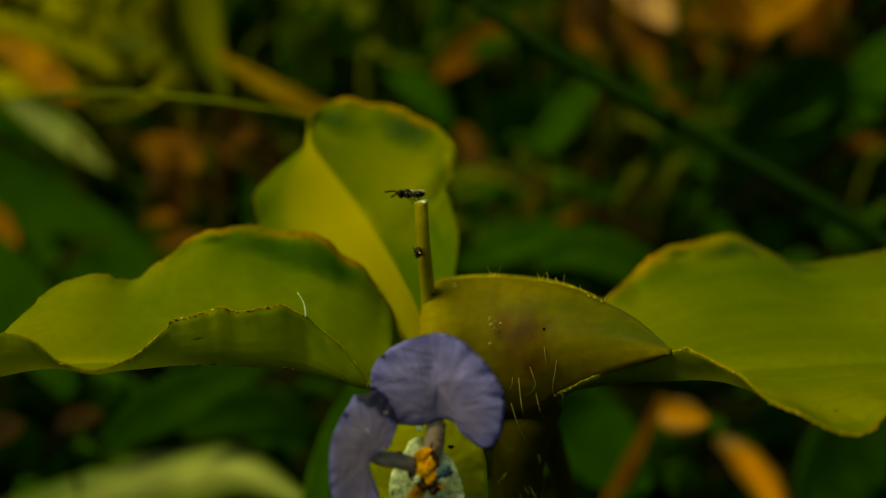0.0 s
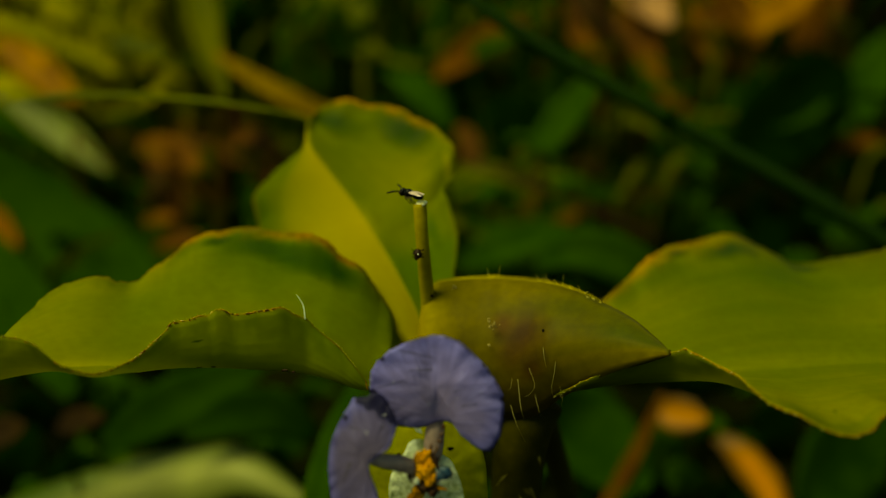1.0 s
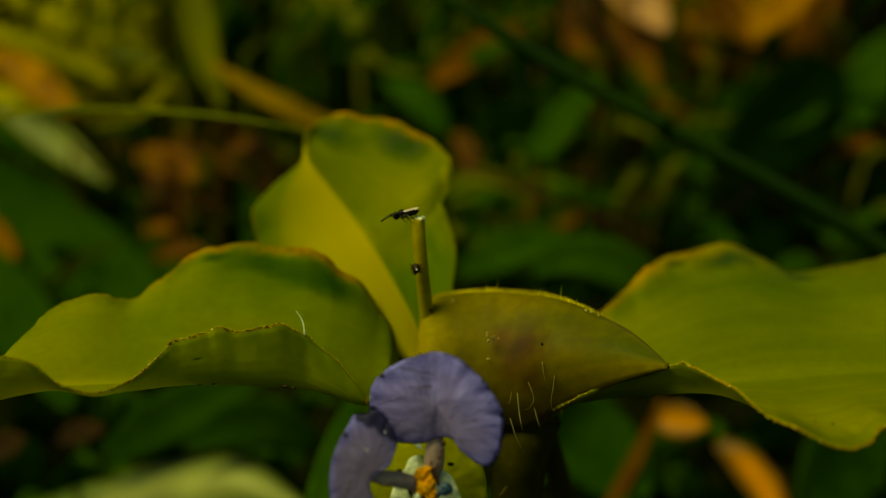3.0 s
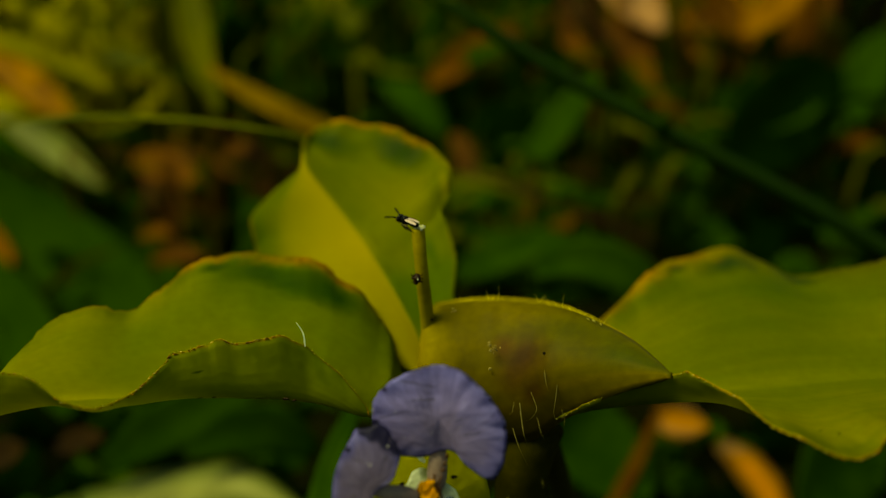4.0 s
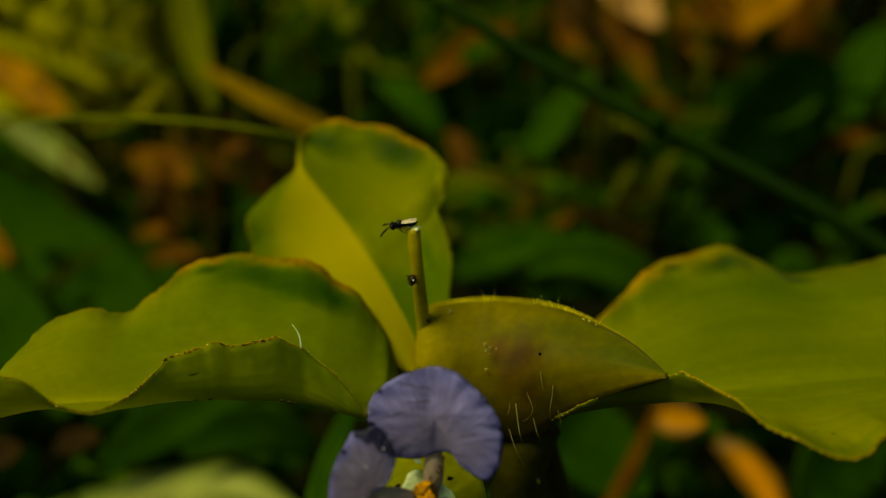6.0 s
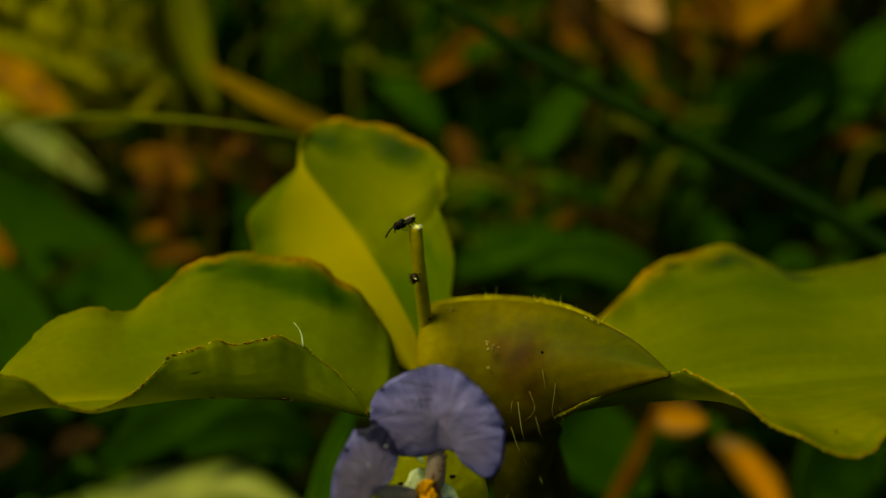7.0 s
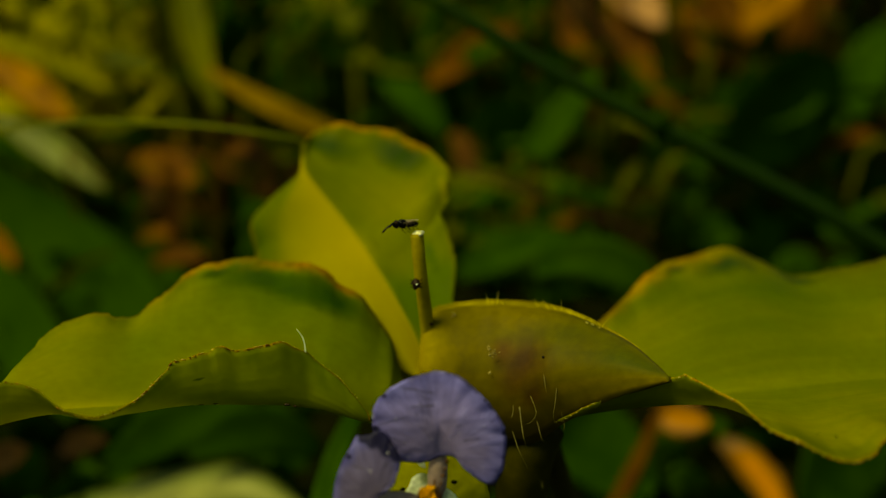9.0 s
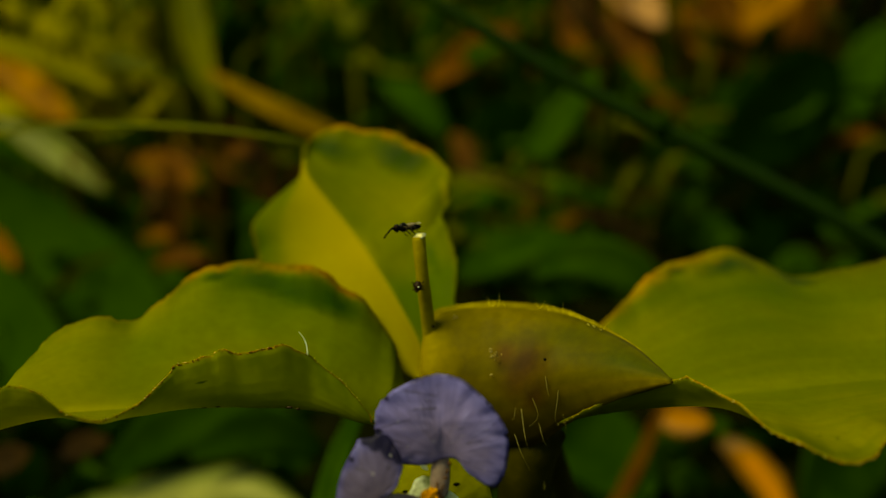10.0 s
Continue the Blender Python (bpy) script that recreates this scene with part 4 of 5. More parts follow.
def wasp():
    w = new("wasp")
    tagged(w, "tiny shiny black parasitic wasp with pale wings on the cut stalk", "wasp")
    piece = lambda name, geo, mat, label="", parent=None: place(name, mesh_of(name, *geo), mat, parent or w, label)
    piece("thorax", join([ball((0.20, 0, 0.04), (0.29, 0.27, 0.28), lump=0.1), ball((-0.06, 0, 0.0), (0.15, 0.15, 0.14))]), CHITIN)
    piece("abdomen", join([ball((-0.48, 0, -0.02), (0.40, 0.20, 0.18), (0, 4, 0)), ball((-0.78, 0, 0.02), (0.14, 0.06, 0.05))]), CHITIN)
    head = piece("head", ball((0.60, 0, 0.03), (0.20, 0.27, 0.25), lump=0.05), CHITIN)
    for s in (1, -1):
        piece("eye", ball((0.66, 0.20 * s, 0.07), (0.10, 0.09, 0.13)), SCARAB, "dark compound eye", head)
        feeler = piece("antenna", tube([(0, 0, 0), (0.18, 0.12 * s, 0.08), (0.44, 0.29 * s, 0.05), (0.72, 0.44 * s, -0.04)], [0.044, 0.046, 0.054, 0.048], 6, 14), CHITIN, "", w)
        feeler.location = Vector((0.70, 0.07 * s, 0.05)) * MM
        FEELERS.append(feeler)
        for k, (x0, x1) in enumerate(((0.28, 0.06), (0.12, -0.22), (-0.02, -0.50))):
            piece("leg", tube([(x0, 0.12 * s, -0.08), (x0 + (x1 - x0) * 0.5, 0.36 * s, -0.02), (x1, 0.30 * s, -0.30), (x1 - 0.16, 0.26 * s, -0.46)], [0.05, 0.042, 0.028, 0.022], 6, 14), LEG, "", w)
        grid = []
        for u in np.linspace(0, 1, 14):
            half = 0.085 * math.sin(math.pi * min(1, 0.12 + 0.8 * u)) ** 0.7
            grid.append([(0.08 - 0.96 * u, s * (0.10 + 0.03 * u) + q * half, 0.23 + 0.012 * s - 0.03 * u - 0.05 * abs(q * half + s * 0.1) / 0.2 + 0.012 * math.sin(9 * u + 3 * q)) for q in np.linspace(-1, 1, 7)])
        piece("wing", sheet(np.array(grid) * MM, 0.012 * MM), WING, "pale folded wing")
    return w


def stalk_beetle():
    b = new("beetle")
    b.scale = (1.2, 1.2, 1.2)
    tagged(b, "tiny round dark brown beetle clinging to the stalk", "beetle")
    b.location = Vector((-1.40, 5.84, 69.28)) * MM
    piece = lambda name, geo, mat: place(name, mesh_of(name, *geo), mat, b)
    piece("shell", ball((0, 0, 0), (0.20, 0.19, 0.22), lump=0.5, seed=3), SCARAB)
    piece("head", ball((-0.06, -0.05, -0.22), (0.11, 0.10, 0.09), lump=0.3), SCARAB)
    # white blob stands in for the glint on the shell
    tagged(piece("glint_blob", ball((0.04, -0.19, 0.03), (0.036, 0.02, 0.028), lump=0.6, seed=3.0), WHITE_HAIR), "white blob added as a glint on the shell")
    for s in (1, -1):
        for z in (0.14, 0.0, -0.13):
            piece("leg", tube([(0.1 * s, -0.02, z), (0.24 * s, -0.05, z * 1.3), (0.28 * s, 0.06, z * 1.6)], [0.035, 0.03, 0.02], 5, 8), SCARAB)


WASP = wasp()
stalk_beetle()


# ---- plants and litter behind ----
def weed(name, label, category, points, width, material, group="", tip=0.15, foot=None, stalk=None, fold=0.25, facing=(0.0, -0.8, 0.6)):
    """A leaf or grass blade on a thin stalk that comes up from the ground. Points from the stalk's end to the tip, mm."""
    a, z = Vector(points[0]), Vector(points[-1])
    fx, fy = foot if foot else (a.x + (a.x - z.x) * 0.15, a.y + 6.0)
    base = new(name)
    base.location = (fx * MM, fy * MM, 0)
    tagged(base, label, category, group)
    back = Matrix.Translation((-fx * MM, -fy * MM, 0))
    me = blade_mesh("blade", points, [width * 0.35, width * 0.85, width, width * 0.8, width * tip], fold=fold, n=26, facing=facing, thick=0.3)
    me.transform(back)
    place("blade", me, material, base)
    r = max(0.35, min(1.2, width * 0.08))
    v, f = tube([(fx, fy, -2.0), (fx * 0.8 + a.x * 0.2, fy * 0.8 + a.y * 0.2, a.z * 0.55), (a.x, a.y, a.z), tuple(a * 0.8 + Vector(points[1]) * 0.2)], [r * 1.3, r, r * 0.8, r * 0.3], 7, 14)
    me = mesh_of("stalk", v, f)
    me.transform(back)
    place("stalk", me, stalk or material, base)
    return base


def culm():
    base = new("grass_culm")
    base.location = Vector((109.91, 51.81, 14.63)) * MM
    tagged(base, "long dark green grass culm leaning across the weeds", "grass")
    back = Matrix.Translation(-base.location)
    pts = [(109.91, 51.81, 14.63), (71.69, 50.35, 37.69), (49.43, 53.49, 50.82), (38.84, 55.90, 56.78), (26.23, 58.50, 63.21), (13.75, 62.15, 69.57), (2.31, 65.94, 76.28), (-12.04, 71.48, 84.64)]
    me = mesh_of("culm", *tube(pts, [1.3, 1.2, 1.15, 1.1, 1.0, 0.95, 0.8, 0.6], 10, 60))
    me.transform(back)
    place("culm", me, CULM, base)
    for c in ((25.28, 58.69, 63.68), (57.39, 52.16, 46.17)):
        me = mesh_of("node", *ball(c, (1.18, 1.15, 1.1), lump=0.2))
        me.transform(back)
        place("node", me, BLADE_DARK, base, "swollen joint of the culm")
    me = mesh_of("root", *tube([(109.91, 51.81, 14.63), (118.71, 53.19, 7.36), (80.0, 40.0, -3.0)], [1.3, 1.4, 1.5], 8, 14))
    me.transform(back)
    place("root_end", me, BLADE_DARK, base)


culm()
weed("grass_shoot", "thin arching yellow-green grass blade", "grass", [(-73.24, 54.00, 57.41), (-55.55, 52.64, 64.73), (-45.23, 50.58, 67.62), (-35.45, 47.89, 68.99), (-25.11, 44.81, 69.36), (-17.48, 41.53, 69.26), (-11.46, 39.13, 68.64), (-8.39, 38.40, 66.84)], 0.95, BLADE_YELLOW, facing=(0, -0.35, 0.95))
weed("broad_leaf", "broad pale green weed leaf lying low", "leaf", [(-77.77, 68.46, -2.90), (-58.56, 66.95, 4.03), (-45.85, 64.83, 9.47), (-34.02, 60.68, 15.21), (-25.69, 57.49, 17.99), (-16.70, 54.12, 15.00)], 11.5, BLADE_PALE, facing=(0, -0.6, 0.8), fold=-0.55)
weed("grass_shoot", "green grass blade beside the flower", "grass", [(-11.94, 20.55, 28.01), (-11.19, 24.29, 37.27), (-10.43, 27.86, 40.76), (-9.00, 31.12, 43.49), (-7.17, 34.26, 45.91)], 2.6, BLADE, tip=0.3)
weed("grass_shoot", "arched olive-green grass blade curling over", "grass", [(41.93, 195.76, 18.55), (43.25, 197.30, 25.01), (46.42, 196.84, 29.21), (51.88, 194.66, 29.16), (55.79, 191.62, 26.98), (59.16, 189.57, 24.57)], 5.0, BLADE_YELLOW, facing=(0, -0.95, 0.2))
weed("grass_shoot", "drooping broad green grass blade", "grass", [(63.27, 209.66, 20.89), (69.21, 202.32, 13.41), (68.59, 195.09, 6.20), (64.09, 186.85, -3.51)], 9.0, BLADE)

# broad leaves, stalks and dead leaves of the undergrowth
GROUPS = {"grass_shoot": "grass among the weeds", "dry_stalk": "dry stalks among the weeds", "dead_leaf": "dead leaves among the weeds", "broad_leaf": "weed leaves behind the flower"}


def leafy(nm, lab, mat, cut):
    """One leaf or blade of the undergrowth: its curve and its width, mm."""
    pts, wide = cut
    weed(nm, lab, "leaf" if "leaf" in nm else "grass", pts, wide, mat, GROUPS[nm], tip=0.3 if nm == "dry_stalk" else 0.2, stalk=mat if nm == "dry_stalk" else BLADE_DARK)


leafy("broad_leaf", "broad green grass leaf with a painted pale glint", PAINTED_GLINT, (((-112.1, 186.0, 43.6), (-97.8, 178.0, 35.6), (-86.9, 171.0, 30.0), (-76.1, 164.0, 24.5)), 8.5))
leafy("broad_leaf", "broad dark green grass leaf", PAINTED_SHADE_LEAF, (((-117.8, 182.5, 26.8), (-101.6, 175.0, 16.3), (-76.9, 151.8, 6.3), (-46.7, 107.6, 6.3)), 20.5))
leafy("broad_leaf", "broad dark green grass leaf", PAINTED_SHADE_LEAF, (((-110.6, 202.3, 35.1), (-91.4, 191.4, 16.7), (-65.2, 154.3, 6.3), (-41.5, 107.6, 6.3)), 13.1))
leafy("broad_leaf", "broad dark green grass leaf", PAINTED_SHADE_LEAF, (((-127.5, 171.9, 14.3), (-104.9, 154.5, 6.3), (-79.5, 121.5, 6.3), (-62.9, 95.6, 6.3)), 16.1))
leafy("grass_shoot", "yellowing grass blade at the left", BLADE_PAINTED_SUN, (((-124.8, 202.9, 55.4), (-108.9, 198.4, 52.8), (-93.5, 193.2, 48.5), (-79.6, 187.4, 42.6)), 4.6))
leafy("grass_shoot", "yellowing grass blade at the left", BLADE_PAINTED_SUN, (((-118.8, 194.0, 49.8), (-106.1, 190.0, 48.0), (-93.9, 184.7, 43.4), (-83.0, 178.5, 36.3)), 4.2))
leafy("grass_shoot", "yellowing grass blade at the left", BLADE_PAINTED_SUN, (((-113.6, 213.5, 62.7), (-101.4, 207.5, 56.6), (-89.2, 200.3, 47.5), (-77.7, 192.1, 35.9)), 4.6))
leafy("grass_shoot", "yellowing grass blade at the left", BLADE_PAINTED_SUN, (((-117.3, 187.8, 42.6), (-108.8, 184.1, 41.6), (-99.1, 180.2, 40.3), (-88.6, 176.4, 38.9)), 4.9))
leafy("grass_shoot", "yellowing grass blade at the left", BLADE_YELLOW, (((-98.4, 214.4, 56.8), (-89.1, 208.2, 50.1), (-78.5, 203.1, 46.4), (-67.1, 199.3, 46.0)), 6.8))
leafy("grass_shoot", "olive-green grass blade hanging over", BLADE, (((-120.2, 189.0, 37.4), (-104.6, 184.1, 33.6), (-90.1, 178.2, 27.2), (-77.6, 171.4, 18.7)), 13.2))
leafy("dead_leaf", "small orange dying leaf among grass", ORANGE, (((-107.5, 187.8, 50.8), (-99.8, 182.9, 46.8), (-92.1, 178.0, 42.7), (-84.8, 173.2, 38.9)), 8.9))
leafy("grass_shoot", "upright yellowing grass blade behind", BLADE_YELLOW, (((-57.5, 186.8, 75.6), (-55.3, 178.6, 62.9), (-52.2, 170.7, 51.2), (-48.3, 163.6, 41.2)), 7.1))
leafy("dead_leaf", "brown dead leaf under the grass", DEAD, (((-111.1, 171.9, 14.3), (-106.3, 167.5, 11.3), (-102.6, 162.8, 7.7), (-97.4, 152.3, 6.3)), 6.7))
leafy("broad_leaf", "dark green weed leaf behind", BLADE, (((-67.2, 240.3, 50.2), (-57.1, 233.7, 43.5), (-44.8, 227.3, 37.5), (-31.0, 221.4, 32.5)), 17.9))
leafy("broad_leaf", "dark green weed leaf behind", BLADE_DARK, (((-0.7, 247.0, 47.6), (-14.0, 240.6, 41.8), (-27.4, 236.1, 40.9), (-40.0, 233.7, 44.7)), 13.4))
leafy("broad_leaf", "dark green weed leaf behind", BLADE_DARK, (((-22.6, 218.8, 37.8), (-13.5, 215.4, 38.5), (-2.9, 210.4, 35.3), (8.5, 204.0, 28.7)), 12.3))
leafy("broad_leaf", "yellowing weed leaf behind", BLADE_YELLOW, (((-41.0, 275.0, 59.7), (-32.9, 267.6, 52.0), (-26.4, 260.6, 45.7), (-21.8, 254.5, 41.3)), 10.8))
leafy("broad_leaf", "yellowing weed leaf behind", BLADE_YELLOW, (((-119.2, 284.2, 60.7), (-107.7, 276.6, 52.9), (-96.9, 269.2, 45.9), (-87.5, 262.5, 40.0)), 14.8))
leafy("dead_leaf", "narrow brown dead leaf among weeds", DEAD, (((22.3, 216.3, 50.6), (14.1, 211.3, 47.1), (5.8, 205.9, 43.0), (-2.1, 200.5, 38.5)), 9.0))
leafy("broad_leaf", "mid-green weed leaf on edge", BLADE, (((37.5, 175.0, 46.5), (31.2, 169.4, 40.0), (24.2, 163.4, 33.1), (17.1, 157.4, 26.0)), 7.7))
leafy("broad_leaf", "olive-green weed leaf behind", BLADE_YELLOW, (((108.5, 260.6, 29.5), (103.5, 255.2, 26.7), (98.5, 248.4, 20.8), (93.7, 240.8, 12.5)), 7.1))
leafy("broad_leaf", "dark green weed leaf at the right", BLADE_DARK, (((103.5, 205.1, 42.0), (93.6, 197.8, 32.4), (82.9, 190.8, 24.1), (72.3, 184.6, 17.4)), 24.8))
leafy("broad_leaf", "dark green weed leaf at the right", BLADE, (((135.6, 237.9, 44.0), (127.2, 230.5, 35.6), (119.4, 223.1, 27.1), (112.8, 216.0, 19.2)), 14.7))
leafy("grass_shoot", "crescent of dry olive grass blade", DEAD, (((103.3, 198.9, 12.9), (102.3, 197.6, 18.5), (105.7, 195.4, 22.2), (113.1, 192.6, 24.0)), 5.1))
leafy("dry_stalk", "thin dry olive-brown upright stalk", DEAD, (((51.7, 240.3, 50.2), (55.3, 233.1, 41.9), (61.2, 225.3, 32.6), (68.8, 217.5, 22.9)), 5.5))
leafy("broad_leaf", "dark green weed leaf under the bract", BLADE, (((36.9, 94.2, 26.0), (28.6, 94.3, 31.5), (20.9, 92.9, 33.7), (14.5, 90.3, 32.6)), 8.0))
leafy("grass_shoot", "thin olive grass blade crossing low", BROWN, (((3.2, 151.2, 31.1), (13.0, 147.6, 29.3), (27.7, 142.9, 24.7), (46.2, 137.2, 17.8)), 2.1))
leafy("broad_leaf", "mid-green weed leaf behind the bract", BLADE_DARK, (((11.0, 194.2, 34.0), (17.4, 189.2, 29.9), (23.9, 183.3, 24.1), (30.0, 177.0, 16.9)), 17.0))
leafy("broad_leaf", "mid-green weed leaf low down", BLADE, (((23.4, 162.5, 6.3), (18.4, 163.7, 6.3), (12.3, 160.1, 6.3), (5.9, 152.3, 6.3)), 15.7))
leafy("broad_leaf", "mid-green weed leaf low down", BLADE, (((3.5, 128.5, 15.8), (9.3, 127.4, 19.6), (16.5, 126.1, 22.9), (24.4, 124.6, 25.7)), 7.7))
leafy("dead_leaf", "narrow dry orange-brown curled leaf", DEAD, (((32.4, 266.2, 57.1), (36.1, 258.6, 48.6), (41.9, 251.3, 41.2), (49.2, 244.7, 35.3)), 8.1))
leafy("dead_leaf", "narrow dry orange-brown curled leaf", BROWN, (((39.2, 271.1, 58.3), (44.4, 263.9, 50.9), (50.4, 256.8, 44.2), (56.8, 250.3, 38.6)), 8.9))
leafy("dead_leaf", "pale tan curled dead leaf", DEAD_PALE, (((52.4, 264.4, 60.7), (58.9, 257.7, 54.5), (64.5, 251.2, 49.0), (69.1, 245.3, 44.5)), 13.9))
leafy("dry_stalk", "pale dry leaf stalk hanging down", DEAD, (((58.9, 255.3, 46.4), (61.8, 248.9, 40.6), (63.8, 242.3, 34.8), (65.0, 236.0, 29.4)), 5.8))
leafy("dry_stalk", "dry orange-brown grass stalk leaning over", GOLD_DRY, (((-41.2, 129.1, 58.1), (-35.4, 125.5, 55.2), (-24.9, 121.2, 50.6), (-10.3, 116.4, 44.7)), 3.8))
leafy("dead_leaf", "reddish brown dead leaf in the grass", DEAD, (((-74.6, 180.3, 26.7), (-68.2, 176.8, 26.3), (-61.8, 173.1, 25.2), (-55.7, 169.2, 23.7)), 8.1))
leafy("dead_leaf", "reddish brown dead leaf in the grass", RED_DEAD, (((-71.2, 176.7, 23.5), (-67.0, 172.5, 21.0), (-63.3, 167.6, 17.1), (-60.5, 162.4, 12.0)), 7.0))
leafy("dead_leaf", "small brown dead leaf in the grass", RED_DEAD, (((-65.5, 155.5, 9.1), (-60.9, 153.5, 11.6), (-56.1, 151.0, 13.0), (-51.2, 148.1, 13.4)), 4.5))
leafy("dead_leaf", "small orange-brown leaf in the grass", DEAD, (((-69.3, 161.5, 13.1), (-65.8, 159.3, 15.0), (-62.5, 156.6, 16.3), (-59.7, 153.7, 16.7)), 3.1))
leafy("dead_leaf", "narrow brown dead leaf under the grass", RED_DEAD, (((-54.3, 181.7, 24.9), (-50.2, 179.7, 28.0), (-45.1, 177.1, 29.9), (-39.4, 174.1, 30.5)), 4.7))
leafy("dead_leaf", "small brown leaf beside the upright leaf", RED_DEAD, (((3.9, 183.8, 30.1), (5.9, 179.8, 28.3), (7.0, 175.3, 25.5), (7.0, 170.6, 21.8)), 5.5))
leafy("broad_leaf", "small green weed leaf in the shade", BLADE, (((2.2, 173.7, 15.8), (6.5, 171.2, 17.6), (11.4, 167.9, 17.8), (16.6, 164.1, 16.3)), 6.7))
leafy("dead_leaf", "brown dead leaf lying among weeds", DEAD, (((14.9, 169.5, 16.5), (20.7, 166.0, 15.7), (27.3, 162.4, 14.9), (34.4, 158.9, 14.0)), 5.3))
leafy("broad_leaf", "small green weed leaf in the shade", BLADE, (((4.6, 157.0, 12.7), (10.4, 155.1, 15.5), (16.3, 152.1, 15.9), (21.7, 148.4, 14.0)), 5.0))
leafy("broad_leaf", "small green weed leaf in the shade", BLADE, (((24.0, 175.0, 21.9), (28.7, 170.8, 19.5), (34.7, 167.2, 18.6), (41.4, 164.2, 19.1)), 6.2))
leafy("broad_leaf", "small green weed leaf in the shade", BLADE, (((0.9, 210.2, 41.0), (6.7, 207.6, 43.3), (13.1, 205.1, 46.3), (19.8, 203.0, 49.7)), 5.1))
leafy("broad_leaf", "mid-green weed leaf behind", BLADE, (((-14.3, 209.1, 38.2), (-9.3, 205.0, 36.8), (-3.7, 199.7, 32.8), (2.3, 193.7, 26.7)), 8.9))
leafy("dead_leaf", "large dry orange-brown curled leaf", DEAD, (((60.9, 271.1, 58.3), (71.1, 263.7, 50.5), (80.0, 257.1, 44.9), (87.3, 251.6, 41.8)), 14.2))
leafy("dead_leaf", "orange-brown tip of a dead leaf", DEAD, (((76.6, 267.4, 46.4), (81.2, 261.1, 41.4), (84.9, 254.8, 36.6), (87.6, 248.8, 32.2)), 7.9))
leafy("dead_leaf", "large dry orange-brown curled leaf", DEAD, (((72.6, 276.4, 63.1), (84.8, 269.2, 55.9), (92.1, 261.5, 47.9), (94.4, 253.9, 39.7)), 12.6))
leafy("dead_leaf", "golden-brown curled dead leaf", ORANGE_DEAD, (((119.8, 263.1, 57.4), (109.9, 256.9, 52.5), (100.8, 250.6, 47.6), (92.9, 244.6, 42.9)), 12.2))
leafy("dead_leaf", "large dry orange-brown curled leaf", DEAD, (((132.9, 277.1, 54.1), (123.5, 269.0, 44.9), (115.7, 262.0, 38.7), (109.9, 256.5, 35.7)), 12.7))
leafy("dead_leaf", "orange-brown tip of a dead leaf", ORANGE_DEAD, (((92.4, 271.9, 54.7), (96.5, 265.0, 48.4), (98.5, 258.4, 42.8), (98.4, 252.2, 38.2)), 9.0))
leafy("broad_leaf", "olive-green weed leaf behind", BLADE, (((70.7, 230.7, 9.9), (81.9, 230.5, 19.4), (88.9, 229.9, 28.1), (91.6, 229.0, 35.8)), 11.7))
leafy("broad_leaf", "olive-green weed leaf behind", BLADE_YELLOW, (((-0.5, 162.8, 21.6), (6.0, 161.2, 25.3), (13.6, 158.2, 25.6), (22.0, 153.9, 22.5)), 4.3))
leafy("broad_leaf", "olive-green weed leaf behind", BLADE_YELLOW, (((0.8, 163.4, 12.3), (5.7, 160.4, 12.6), (11.7, 156.7, 11.2), (18.6, 152.4, 8.3)), 4.4))
leafy("broad_leaf", "dark green weed leaf below the plant", PAINTED_SHADE_LEAF, (((-47.6, 67.6, 14.8), (-39.9, 67.8, 19.8), (-31.8, 67.6, 24.1), (-23.8, 67.2, 27.6)), 7.7))
leafy("broad_leaf", "dark green weed leaf below the plant", PAINTED_SHADE_LEAF, (((-17.0, 63.9, 19.1), (-22.1, 63.5, 22.5), (-27.6, 62.0, 23.4), (-33.1, 59.6, 21.9)), 6.7))
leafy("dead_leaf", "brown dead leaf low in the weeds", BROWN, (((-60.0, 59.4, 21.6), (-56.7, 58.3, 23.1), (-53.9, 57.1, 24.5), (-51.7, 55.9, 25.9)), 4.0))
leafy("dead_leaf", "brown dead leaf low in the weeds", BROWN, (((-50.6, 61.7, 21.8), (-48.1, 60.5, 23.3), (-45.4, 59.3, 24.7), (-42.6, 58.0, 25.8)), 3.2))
leafy("broad_leaf", "green weed leaf under the leaves", PAINTED_SHADE_LEAF, (((27.9, 67.6, 6.3), (25.3, 76.9, 6.3), (21.0, 82.9, 8.9), (15.4, 83.1, 14.7)), 13.4))
leafy("broad_leaf", "dark green weed leaf under the leaves", PAINTED_SHADE_LEAF, (((50.4, 65.0, 6.3), (58.2, 74.3, 6.3), (66.4, 83.1, 6.3), (74.2, 90.2, 6.3)), 14.3))
leafy("dead_leaf", "bright orange dying leaf on a stem", RIPE, (((32.0, 80.0, 12.8), (34.2, 78.2, 13.3), (36.6, 76.4, 13.9), (38.8, 74.7, 14.5)), 5.6))
leafy("dry_stalk", "orange-brown dry stem rising from the ground", DEAD, (((20.6, 61.3, 6.3), (24.9, 69.2, 6.3), (28.7, 73.1, 11.2), (31.7, 74.3, 19.0)), 2.2))
leafy("dead_leaf", "bright orange dying leaf on a stem", RIPE, (((42.9, 82.0, 6.8), (45.4, 77.8, 6.3), (46.4, 69.8, 6.3), (46.0, 60.1, 6.3)), 6.2))
leafy("dead_leaf", "orange-brown curled dead leaf with a reddish tip", ORANGE_DEAD, (((67.6, 262.0, 53.2), (74.5, 258.0, 46.0), (80.7, 254.0, 39.3), (84.1, 250.0, 33.4)), 9.0))
leafy("dry_stalk", "thin dry olive stalk bending over", DEAD, (((52.0, 236.0, 46.8), (58.6, 232.0, 36.9), (65.9, 228.0, 28.6), (73.7, 224.0, 22.9)), 2.0))
